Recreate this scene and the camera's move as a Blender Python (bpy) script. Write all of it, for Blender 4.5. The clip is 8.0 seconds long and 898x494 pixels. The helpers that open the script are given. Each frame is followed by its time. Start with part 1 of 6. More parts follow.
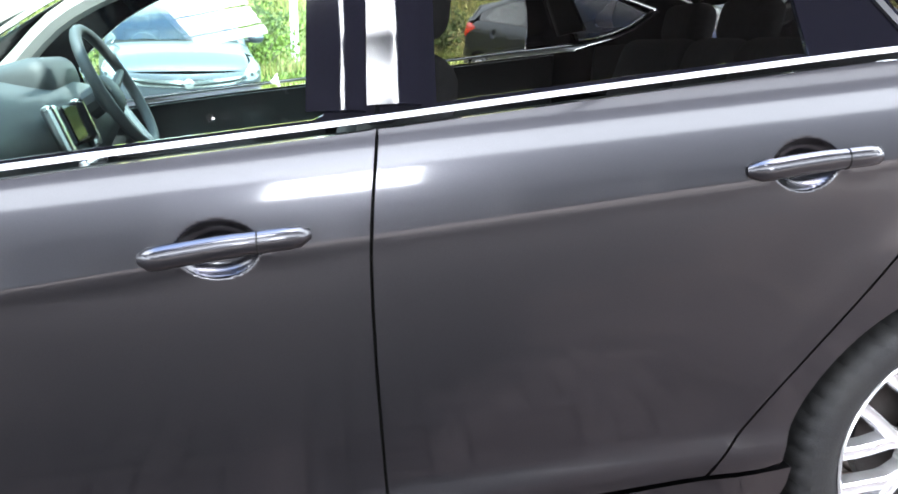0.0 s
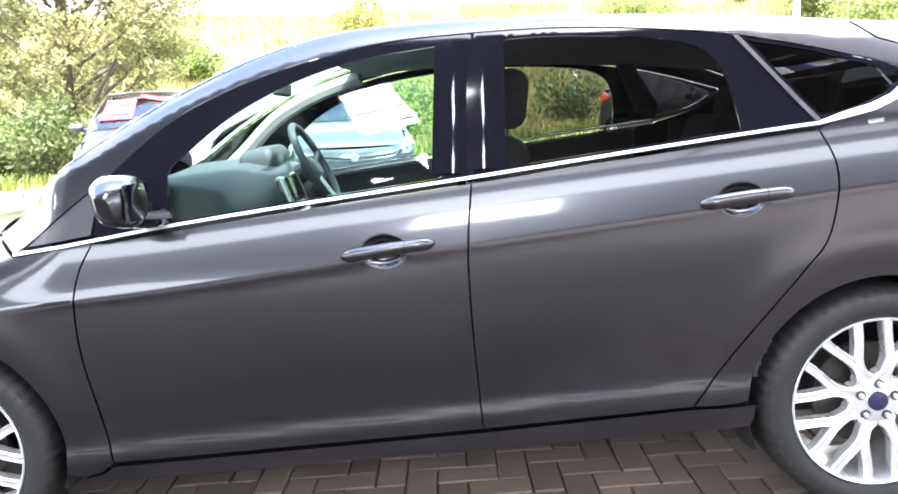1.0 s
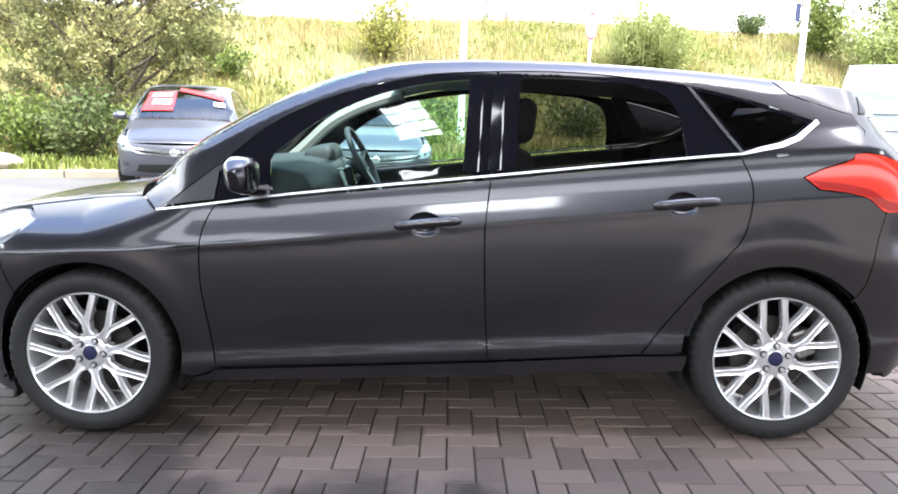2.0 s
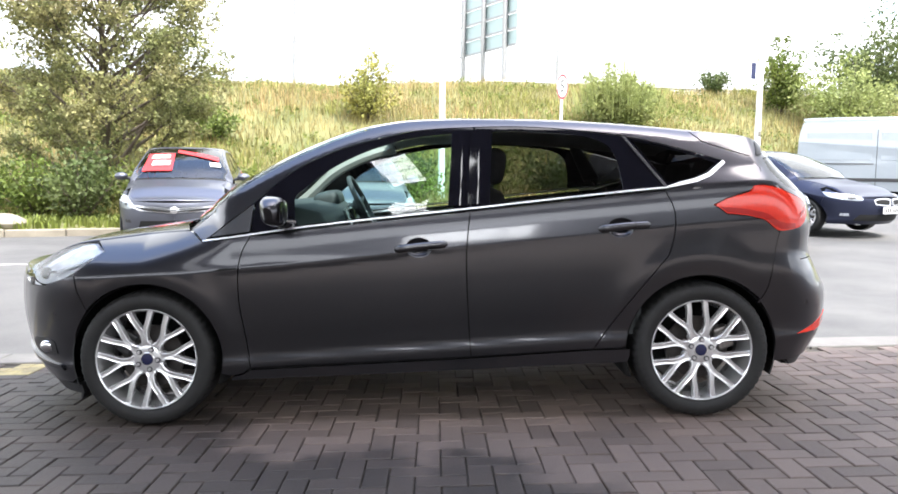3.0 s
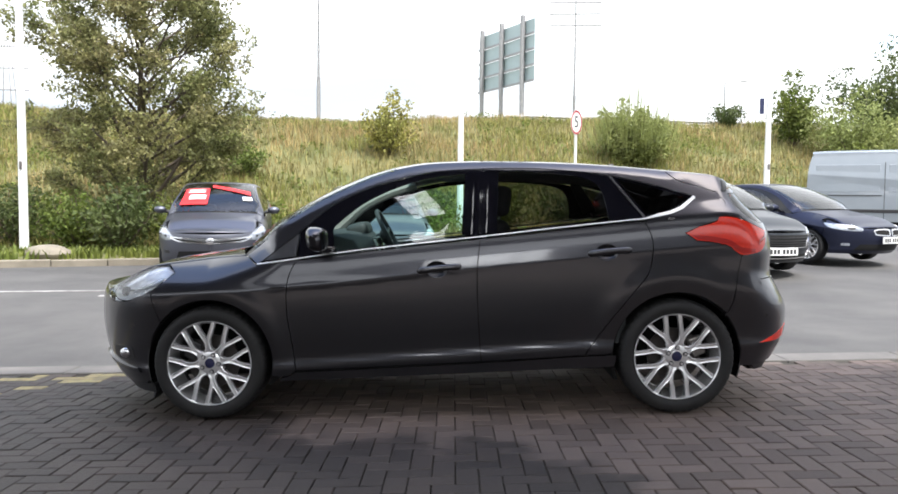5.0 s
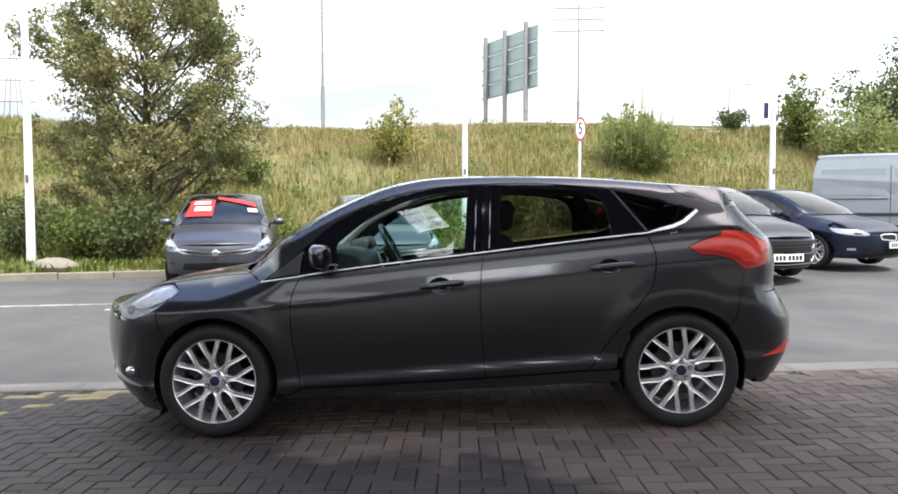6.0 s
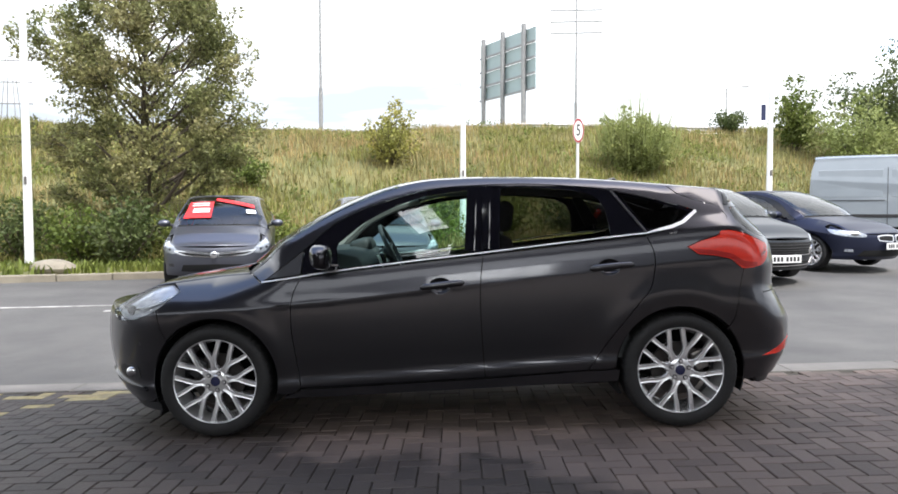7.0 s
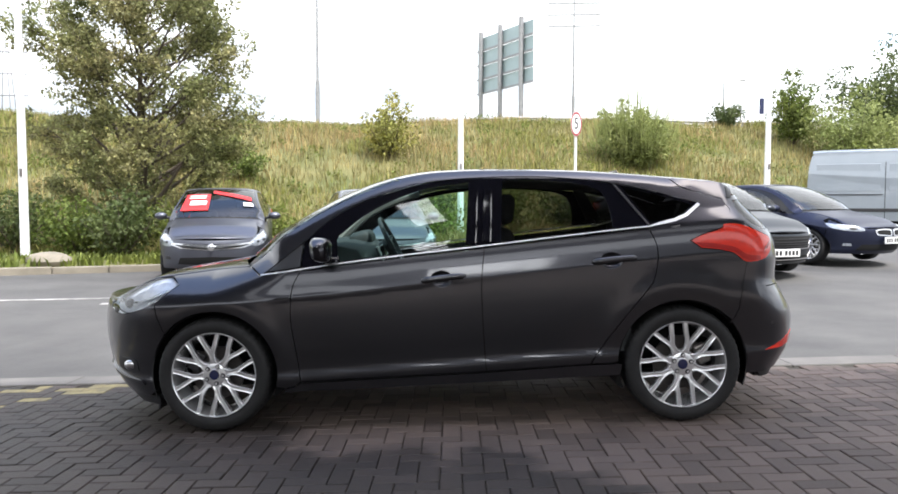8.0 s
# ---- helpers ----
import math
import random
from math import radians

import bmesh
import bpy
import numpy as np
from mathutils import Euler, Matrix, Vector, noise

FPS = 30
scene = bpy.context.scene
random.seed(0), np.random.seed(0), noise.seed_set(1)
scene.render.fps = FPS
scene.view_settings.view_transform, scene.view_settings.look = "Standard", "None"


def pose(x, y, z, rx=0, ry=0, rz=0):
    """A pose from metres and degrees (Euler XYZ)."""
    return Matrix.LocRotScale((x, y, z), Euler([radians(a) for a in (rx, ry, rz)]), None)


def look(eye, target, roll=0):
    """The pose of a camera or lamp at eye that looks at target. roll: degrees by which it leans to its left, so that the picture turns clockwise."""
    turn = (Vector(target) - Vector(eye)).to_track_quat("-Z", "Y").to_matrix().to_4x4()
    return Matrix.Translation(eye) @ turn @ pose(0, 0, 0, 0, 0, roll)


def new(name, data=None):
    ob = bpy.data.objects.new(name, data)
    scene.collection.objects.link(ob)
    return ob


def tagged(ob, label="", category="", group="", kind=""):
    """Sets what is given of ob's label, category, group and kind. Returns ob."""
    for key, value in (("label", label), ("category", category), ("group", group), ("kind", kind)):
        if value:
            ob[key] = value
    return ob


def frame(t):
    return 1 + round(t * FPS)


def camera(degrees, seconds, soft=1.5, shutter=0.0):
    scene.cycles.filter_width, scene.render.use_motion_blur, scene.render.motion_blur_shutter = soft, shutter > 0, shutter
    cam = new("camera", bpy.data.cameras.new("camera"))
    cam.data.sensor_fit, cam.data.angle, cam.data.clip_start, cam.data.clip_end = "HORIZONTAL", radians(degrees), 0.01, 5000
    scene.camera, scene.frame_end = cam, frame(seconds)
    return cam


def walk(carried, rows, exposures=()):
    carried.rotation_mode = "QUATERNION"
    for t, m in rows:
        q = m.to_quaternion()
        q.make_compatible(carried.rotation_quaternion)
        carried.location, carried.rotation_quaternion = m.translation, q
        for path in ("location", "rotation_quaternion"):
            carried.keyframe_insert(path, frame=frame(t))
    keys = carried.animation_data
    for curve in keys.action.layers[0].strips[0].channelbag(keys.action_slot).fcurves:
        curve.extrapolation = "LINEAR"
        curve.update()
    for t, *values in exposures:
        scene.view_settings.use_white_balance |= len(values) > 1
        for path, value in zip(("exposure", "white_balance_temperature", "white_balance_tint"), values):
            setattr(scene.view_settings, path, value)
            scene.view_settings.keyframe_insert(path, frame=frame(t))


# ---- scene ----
cam = camera(60.5, 8.0, soft=1.7)
PATH = [
    (0, (-0.121, -1.125, 1.160), (0.505, 0.695, 0.615), 0.62),
    (0.5, (-0.194, -1.613, 1.155), (0.219, 0.291, 0.700), -0.70),
    (1, (-0.180, -2.007, 1.236), (0.078, -0.059, 0.859), -2.13),
    (1.5, (-0.288, -2.450, 1.234), (-0.019, -0.500, 0.878), 1.65),
    (1.7, (-0.303, -2.588, 1.267), (-0.068, -0.637, 0.896), 2.28),
    (2.8, (-0.522, -3.421, 1.243), (-0.203, -1.459, 1.018), -0.49),
    (3, (-0.484, -3.556, 1.213), (-0.187, -1.588, 1.011), 0.73),
    (3.5, (-0.467, -3.877, 1.223), (-0.211, -1.899, 1.069), 2.96),
    (4, (-0.509, -4.069, 1.209), (-0.264, -2.088, 1.075), 1.90),
    (4.5, (-0.558, -4.248, 1.207), (-0.308, -2.268, 1.082), 1.07),
    (6, (-0.537, -4.264, 1.287), (-0.306, -2.280, 1.182), -0.07),
    (6.5, (-0.538, -4.273, 1.277), (-0.312, -2.288, 1.182), 0.20),
    (7, (-0.552, -4.280, 1.279), (-0.315, -2.296, 1.179), -0.09),
    (7.5, (-0.567, -4.267, 1.275), (-0.326, -2.285, 1.170), -0.32),
    (8, (-0.574, -4.240, 1.274), (-0.328, -2.258, 1.157), 0.04),
]
EXPOSURES = [(0.0, 3.08, 5950, 10), (0.5, 3.2, 5950, 10), (1.0, 3.1, 5950, 10), (1.7, 2.4, 6000, 10), (3.0, 1.58, 6150, 10), (3.5, 1.3, 6200, 10), (4.5, 0.84, 6200, 10), (6.0, 0.64, 6150, 10), (7.5, 0.60, 6150, 10), (8.0, 0.76, 6150, 10)]
walk(cam, [(t, look(eye, target, roll)) for t, eye, target, roll in PATH], EXPOSURES)

# ---- world and light ----
world = bpy.data.worlds.new("sky")
scene.world = world
world.use_nodes = True
wn = world.node_tree
sky = wn.nodes.new("ShaderNodeTexSky")
sky.sky_type, sky.sun_disc = "NISHITA", False
sky.sun_elevation, sky.sun_rotation = radians(58), radians(155)
sky.air_density, sky.dust_density, sky.ozone_density = 1.0, 3.0, 1.0
# broken white cloud over the blue, thinner low down and towards the zenith
geo = wn.nodes.new("ShaderNodeTexCoord")
cloud = wn.nodes.new("ShaderNodeTexNoise")
cloud.inputs["Scale"].default_value, cloud.inputs["Detail"].default_value, cloud.inputs["Roughness"].default_value = 2.2, 7.0, 0.6
squash = wn.nodes.new("ShaderNodeMapping")
squash.inputs["Scale"].default_value = (1.0, 1.0, 3.2)
wn.links.new(geo.outputs["Generated"], squash.inputs["Vector"])
wn.links.new(squash.outputs[0], cloud.inputs["Vector"])
veil = wn.nodes.new("ShaderNodeValToRGB")
veil.color_ramp.elements[0].position, veil.color_ramp.elements[1].position = 0.21, 0.35
# clear blue round the zenith, closed cloud lower down
split = wn.nodes.new("ShaderNodeSeparateXYZ")
wn.links.new(geo.outputs["Generated"], split.inputs[0])
clear = wn.nodes.new("ShaderNodeMapRange")
clear.inputs[1].default_value, clear.inputs[2].default_value, clear.inputs[4].default_value = 0.64, 0.86, 0.34
wn.links.new(split.outputs[2], clear.inputs[0])
gapped = wn.nodes.new("ShaderNodeMath")
gapped.operation = "SUBTRACT"
wn.links.new(cloud.outputs[0], gapped.inputs[0])
wn.links.new(clear.outputs[0], gapped.inputs[1])
low_gap = wn.nodes.new("ShaderNodeMapRange")
low_gap.inputs[1].default_value, low_gap.inputs[2].default_value = 0.02, 0.30
low_gap.inputs[3].default_value, low_gap.inputs[4].default_value = 0.155, 0.0
wn.links.new(split.outputs[2], low_gap.inputs[0])
thinned = wn.nodes.new("ShaderNodeMath")
thinned.operation = "SUBTRACT"
wn.links.new(gapped.outputs[0], thinned.inputs[0])
wn.links.new(low_gap.outputs[0], thinned.inputs[1])
wn.links.new(thinned.outputs[0], veil.inputs[0])
mixsky = wn.nodes.new("ShaderNodeMix")
mixsky.data_type = "RGBA"
wn.links.new(veil.outputs[0], mixsky.inputs[0])
gain = wn.nodes.new("ShaderNodeVectorMath")
gain.operation = "SCALE"
gain.inputs["Scale"].default_value = 3.6
wn.links.new(sky.outputs[0], gain.inputs[0])
wn.links.new(gain.outputs[0], mixsky.inputs[6])
band = wn.nodes.new("ShaderNodeTexNoise")
band.inputs["Scale"].default_value, band.inputs["Detail"].default_value, band.inputs["Roughness"].default_value = 2.0, 6.0, 0.55
stretch = wn.nodes.new("ShaderNodeMapping")
stretch.inputs["Scale"].default_value, stretch.inputs["Location"].default_value = (1.0, 1.0, 7.0), (.3, .0, .0)
wn.links.new(geo.outputs["Generated"], stretch.inputs["Vector"])
wn.links.new(stretch.outputs[0], band.inputs["Vector"])
lowness = wn.nodes.new("ShaderNodeMapRange")
lowness.inputs[1].default_value, lowness.inputs[2].default_value = 0.13, 0.26
lowness.inputs[3].default_value, lowness.inputs[4].default_value = 0.0, 0.34
wn.links.new(split.outputs[2], lowness.inputs[0])
greying = wn.nodes.new("ShaderNodeMath")
greying.operation = "SUBTRACT"
wn.links.new(band.outputs[0], greying.inputs[0])
wn.links.new(lowness.outputs[0], greying.inputs[1])
bases = wn.nodes.new("ShaderNodeValToRGB")
bases.color_ramp.elements[0].position, bases.color_ramp.elements[1].position = 0.37, 0.55
bases.color_ramp.elements[0].color, bases.color_ramp.elements[1].color = (13.0, 13.0, 12.9, 1), (6.2, 6.6, 7.2, 1)
wn.links.new(greying.outputs[0], bases.inputs[0])
wn.links.new(bases.outputs[0], mixsky.inputs[7])
wn.links.new(mixsky.outputs[2], wn.nodes["Background"].inputs[0])
wn.nodes["Background"].inputs[1].default_value = 0.10

sun = new("sun", bpy.data.lights.new("sun", "SUN"))
sun.data.energy, sun.data.angle, sun.data.color = 3.2, radians(2.5), (1.0, 0.955, 0.88)
sun.matrix_world = look((9.3, -20, 35.3), (0, 0, 0))
tagged(sun, kind="structure")


# ---- shape helpers ----
from mathutils.geometry import delaunay_2d_cdt
def emit_mesh(name, verts, faces, material, parent=None, label="", smooth=True):
    normals = None
    if isinstance(faces, tuple):
        faces, normals = faces
    me = bpy.data.meshes.new(name)
    me.from_pydata([tuple(map(float, v)) for v in verts], [], faces)
    if smooth:
        me.polygons.foreach_set("use_smooth", [True]*len(me.polygons))
    if material:
        me.materials.append(material)
    me.update()
    if normals is not None:
        me.normals_split_custom_set_from_vertices([tuple(map(float, v)) for v in normals])
    ob = new(name, me)
    if parent:
        ob.parent = parent
    if label:
        ob["label"] = label
    return ob


def part(name, bm, material, parent=None, label="", smooth=False):
    """Links a bmesh as one mesh object under a thing or a part."""
    me = bpy.data.meshes.new(name)
    if smooth:
        for f in bm.faces:
            f.smooth = True
    bm.to_mesh(me)
    bm.free()
    if smooth:
        me.set_sharp_from_angle(angle=radians(38))
    me.materials.append(material)
    ob = new(name, me)
    if parent:
        ob.parent = parent
    if label:
        ob["label"] = label
    return ob


def thing(name, label, category, m=None, group=""):
    ob = new(name)
    ob.empty_display_size = 0.2
    if m:
        ob.matrix_basis = m
    return tagged(ob, label, category, group)


def rbox(sx, sy, sz, m=None, bevel=0.0, seg=2, bm=None):
    """A box with rounded edges, centred, under the pose m."""
    b = bmesh.new()
    bmesh.ops.create_cube(b, size=1, matrix=Matrix.Diagonal((sx, sy, sz, 1)))
    if bevel:
        bmesh.ops.bevel(b, geom=b.edges[:], offset=bevel, segments=seg, affect="EDGES", profile=0.5)
    b.transform(m or Matrix())
    if bm is None:
        return b
    me = bpy.data.meshes.new("tmp")
    b.to_mesh(me)
    b.free()
    bm.from_mesh(me)
    bpy.data.meshes.remove(me)
    return bm


def rod(p, q, r0, r1=None, seg=12, bm=None):
    bm = bm or bmesh.new()
    p, q = Vector(p), Vector(q)
    turn = (q - p).to_track_quat("Z", "Y").to_matrix().to_4x4()
    bmesh.ops.create_cone(bm, cap_ends=True, segments=seg, radius1=r0, radius2=r0 if r1 is None else r1, depth=(q - p).length, matrix=Matrix.Translation((p + q)/2) @ turn)
    return bm


def ball(m, u=16, v=10, bm=None):
    bm = bm or bmesh.new()
    bmesh.ops.create_uvsphere(bm, u_segments=u, v_segments=v, radius=1, matrix=m)
    return bm


def lathe(profile, n=64, bm=None, arc=2*math.pi, start=0.0, closed=False):
    """Turns (radius, y) pairs round the y axis."""
    bm = bm or bmesh.new()
    full = abs(arc - 2*math.pi) < 1e-6
    rings = []
    for i in range(n if full else n + 1):
        a = start + arc*i/n
        rings.append([bm.verts.new((r*math.cos(a), y, r*math.sin(a))) for r, y in profile])
    m = len(profile)
    for i in range(n):
        p, q = rings[i], rings[(i + 1) % len(rings)]
        for k in range(m if closed else m - 1):
            bm.faces.new((p[k], p[(k + 1) % m], q[(k + 1) % m], q[k]))
    return bm


def sweep(points, section, bm=None, up=(0, 0, 1), caps=True):
    """Sweeps a closed section [(side, up)], or one section per point, along points."""
    bm = bm or bmesh.new()
    pts = [Vector(p) for p in points]
    rings = []
    for i, p in enumerate(pts):
        d = (pts[min(i + 1, len(pts) - 1)] - pts[max(i - 1, 0)]).normalized()
        side = d.cross(Vector(up)).normalized()
        top = side.cross(d)
        sec = section[i] if isinstance(section[0][0], (tuple, list)) else section
        rings.append([bm.verts.new(p + side*a + top*b) for a, b in sec])
    n = len(rings[0])
    for p, q in zip(rings, rings[1:]):
        for k in range(n):
            bm.faces.new((p[k], p[(k + 1) % n], q[(k + 1) % n], q[k]))
    if caps:
        bm.faces.new(rings[0][::-1])
        bm.faces.new(rings[-1])
    bmesh.ops.recalc_face_normals(bm, faces=bm.faces[:])
    return bm


def circle(r, n=10, s=1.0):
    return [(r*math.cos(2*math.pi*i/n), s*r*math.sin(2*math.pi*i/n)) for i in range(n)]


def smooth_line(pts, n=6):
    """Catmull-Rom line through 2D or 3D points."""
    p = [np.array(a, float) for a in pts]
    p = [2*p[0] - p[1]] + p + [2*p[-1] - p[-2]]
    out = []
    for a, b, c, d in zip(p, p[1:], p[2:], p[3:]):
        for i in range(n):
            t = i/n
            out.append(tuple(0.5*(2*b + (c - a)*t + (2*a - 5*b + 4*c - d)*t*t + (3*b - a - 3*c + d)*t**3)))
    out.append(tuple(p[-2]))
    return out


def along_side(x, z):
    """The body side's own parameter at x, where the side already turns round a corner of the car."""
    if x > R0:
        return R0 + 2/math.pi*math.asin(min(1, ((x - R0)/float(tail(z)))**1.45))
    if x < F0:
        return F0 - 2/math.pi*math.asin(min(1, ((F0 - x)/float(nose(z)))**.95))
    return x


def arc_line(cx, cz, r, a0, a1, n=24):
    pts = [(cx + r*math.cos(radians(a0 + (a1 - a0)*i/n)), cz + r*math.sin(radians(a0 + (a1 - a0)*i/n))) for i in range(n + 1)]
    return [(along_side(x, z), z) for x, z in pts]


def inside(poly, x, y):
    """Even-odd test of arrays of points against one polygon."""
    hit = np.zeros(np.shape(x), bool)
    px, py = np.array([a for a, _ in poly]), np.array([b for _, b in poly])
    for x0, y0, x1, y1 in zip(px, py, np.roll(px, -1), np.roll(py, -1)):
        if y0 != y1:
            hit ^= ((y0 > y) != (y1 > y)) & (x < (x1 - x0)*(y - y0)/(y1 - y0) + x0)
    return hit


def resample(poly, step):
    out = []
    for (x0, y0), (x1, y1) in zip(poly, poly[1:] + poly[:1]):
        d = math.hypot(x1 - x0, y1 - y0)
        if d < 1e-5:
            continue
        k = max(1, math.ceil(d/step))
        out += [(x0 + (x1 - x0)*i/k, y0 + (y1 - y0)*i/k) for i in range(k)]
    return out


def shrink(poly, d):
    """Moves a polygon's border inwards by d."""
    area = sum(a[0]*b[1] - b[0]*a[1] for a, b in zip(poly, poly[1:] + poly[:1]))
    s = 1 if area > 0 else -1
    out = []
    for i, p in enumerate(poly):
        a, b = poly[i - 1], poly[(i + 1) % len(poly)]
        tx, ty = b[0] - a[0], b[1] - a[1]
        k = math.hypot(tx, ty) or 1
        out.append((p[0] - s*ty/k*d, p[1] + s*tx/k*d))
    return out


def patch_mesh(outline, level, step=0.03, gap=0.002, lip=0.012, holes=(), extra=(), flip=False):
    """Triangulates an outline in two parameters, lays it on the body side moved outwards by level and turns its border inwards by lip."""
    loops = [shrink(resample(list(outline), step), gap)]
    loops += [shrink(resample(list(h), step), -0.0005) for h in holes]
    pts, edges = [], []
    for loop in loops:
        k = len(pts)
        pts += loop
        edges += [(k + i, k + (i + 1) % len(loop)) for i in range(len(loop))]
    us, vs = [p[0] for p in loops[0]], [p[1] for p in loops[0]]
    gu, gv = np.meshgrid(np.arange(min(us) + step/2, max(us), step), np.arange(min(vs) + step/2, max(vs), step))
    gu, gv = gu.ravel(), gv.ravel()
    # rows of points along the body creases keep their highlights clean
    for f in (crease, belt):
        dz = np.abs(gv - f(gu))
        gu, gv = gu[dz > .016], gv[dz > .016]
        ru = np.arange(min(us), max(us), step*.8)
        for d in (-.011, 0.0, .011):
            gu, gv = np.concatenate([gu, ru]), np.concatenate([gv, f(ru) + d])
    if len(extra):
        keep = np.ones(len(gu), bool)
        for (cu, cv, ru, rv, fine) in extra:
            keep &= ((gu - cu)/ru)**2 + ((gv - cv)/rv)**2 > 1
            eu, ev = np.meshgrid(np.arange(cu - ru, cu + ru, fine), np.arange(cv - rv, cv + rv, fine))
            ok = ((eu - cu)/ru)**2 + ((ev - cv)/rv)**2 < 1
            gu, gv, keep = np.concatenate([gu, eu[ok]]), np.concatenate([gv, ev[ok]]), np.concatenate([keep, np.ones(ok.sum(), bool)])
        gu, gv = gu[keep], gv[keep]
    ok = inside(loops[0], gu, gv)
    for h in loops[1:]:
        ok &= ~inside(h, gu, gv)
    border = np.array(pts)
    gu, gv = gu[ok], gv[ok]
    if len(gu):
        d2 = np.full(len(gu), 9.0)
        for b in border:
            d2 = np.minimum(d2, (gu - b[0])**2 + (gv - b[1])**2)
        far = d2 > (0.35*step)**2
        if len(extra):
            far = d2 > 1e-5
        gu, gv = gu[far], gv[far]
    allp = [Vector(p) for p in pts] + [Vector((a, b)) for a, b in zip(gu, gv)]
    out = delaunay_2d_cdt(allp, edges, [], 0, 1e-6)
    v2, tri = out[0], out[2]
    V = np.array([tuple(v) for v in v2])
    T = np.array([t for t in tri if len(t) == 3])
    c = V[T].mean(1)
    ok = inside(loops[0], c[:, 0], c[:, 1])
    for h in loops[1:]:
        ok &= ~inside(h, c[:, 0], c[:, 1])
    T = T[ok]
    e1, e2 = V[T[:, 1]] - V[T[:, 0]], V[T[:, 2]] - V[T[:, 0]]
    neg = e1[:, 0]*e2[:, 1] - e1[:, 1]*e2[:, 0] < 0
    T[neg] = T[neg][:, ::-1]
    P = off_side(level)(V[:, 0], V[:, 1])
    Q = off_side(level - lip)(V[:, 0], V[:, 1])
    e = np.full(len(V), .009)
    for (cu, cv, ru, rv, fine) in extra:
        e[((V[:, 0] - cu)/ru)**2 + ((V[:, 1] - cv)/rv)**2 < 1] = .003
    body = off_side(0.0)
    N = np.cross(body(V[:, 0] + e, V[:, 1]) - body(V[:, 0] - e, V[:, 1]), body(V[:, 0], V[:, 1] + e) - body(V[:, 0], V[:, 1] - e))
    N /= np.linalg.norm(N, axis=1, keepdims=True).clip(1e-9)
    normals = [tuple(v) for v in N]
    faces = [tuple(map(int, t)) for t in T]
    count = {}
    for t in faces:
        for a, b in zip(t, t[1:] + t[:1]):
            count[(a, b)] = count.get((a, b), 0) + 1
    verts = [tuple(p) for p in P]
    if lip:
        top, low = {}, {}
        for (a, b) in [e for e in count if (e[1], e[0]) not in count]:
            for k in (a, b):
                if k not in top:
                    top[k] = len(verts)
                    verts.append(tuple(P[k]))
                    low[k] = len(verts)
                    verts.append(tuple(Q[k]))
                    normals += [np.zeros(3), np.zeros(3)]
            faces.append((top[b], top[a], low[a], low[b]))
            n = np.cross(P[a] - P[b], Q[b] - P[b])
            for k in (top[a], top[b], low[a], low[b]):
                normals[k] = normals[k] + n
        normals = [tuple(np.array(n)/max(np.linalg.norm(n), 1e-9)) for n in normals]
    if flip:
        verts = [(x, -y, z) for x, y, z in verts]
        faces = [f[::-1] for f in faces]
        normals = [(x, -y, z) for x, y, z in normals]
    return verts, (faces, normals)


def both_sides(vf):
    v, (f, m) = vf
    n = len(v)
    return v + [(x, -y, z) for x, y, z in v], (f + [tuple(i + n for i in t[::-1]) for t in f], m + [(x, -y, z) for x, y, z in m])


# ---- materials ----
def node(nt, kind, **inputs):
    n = nt.nodes.new(kind)
    for k, v in inputs.items():
        n.inputs[k.replace("_", " ")].default_value = v
    return n


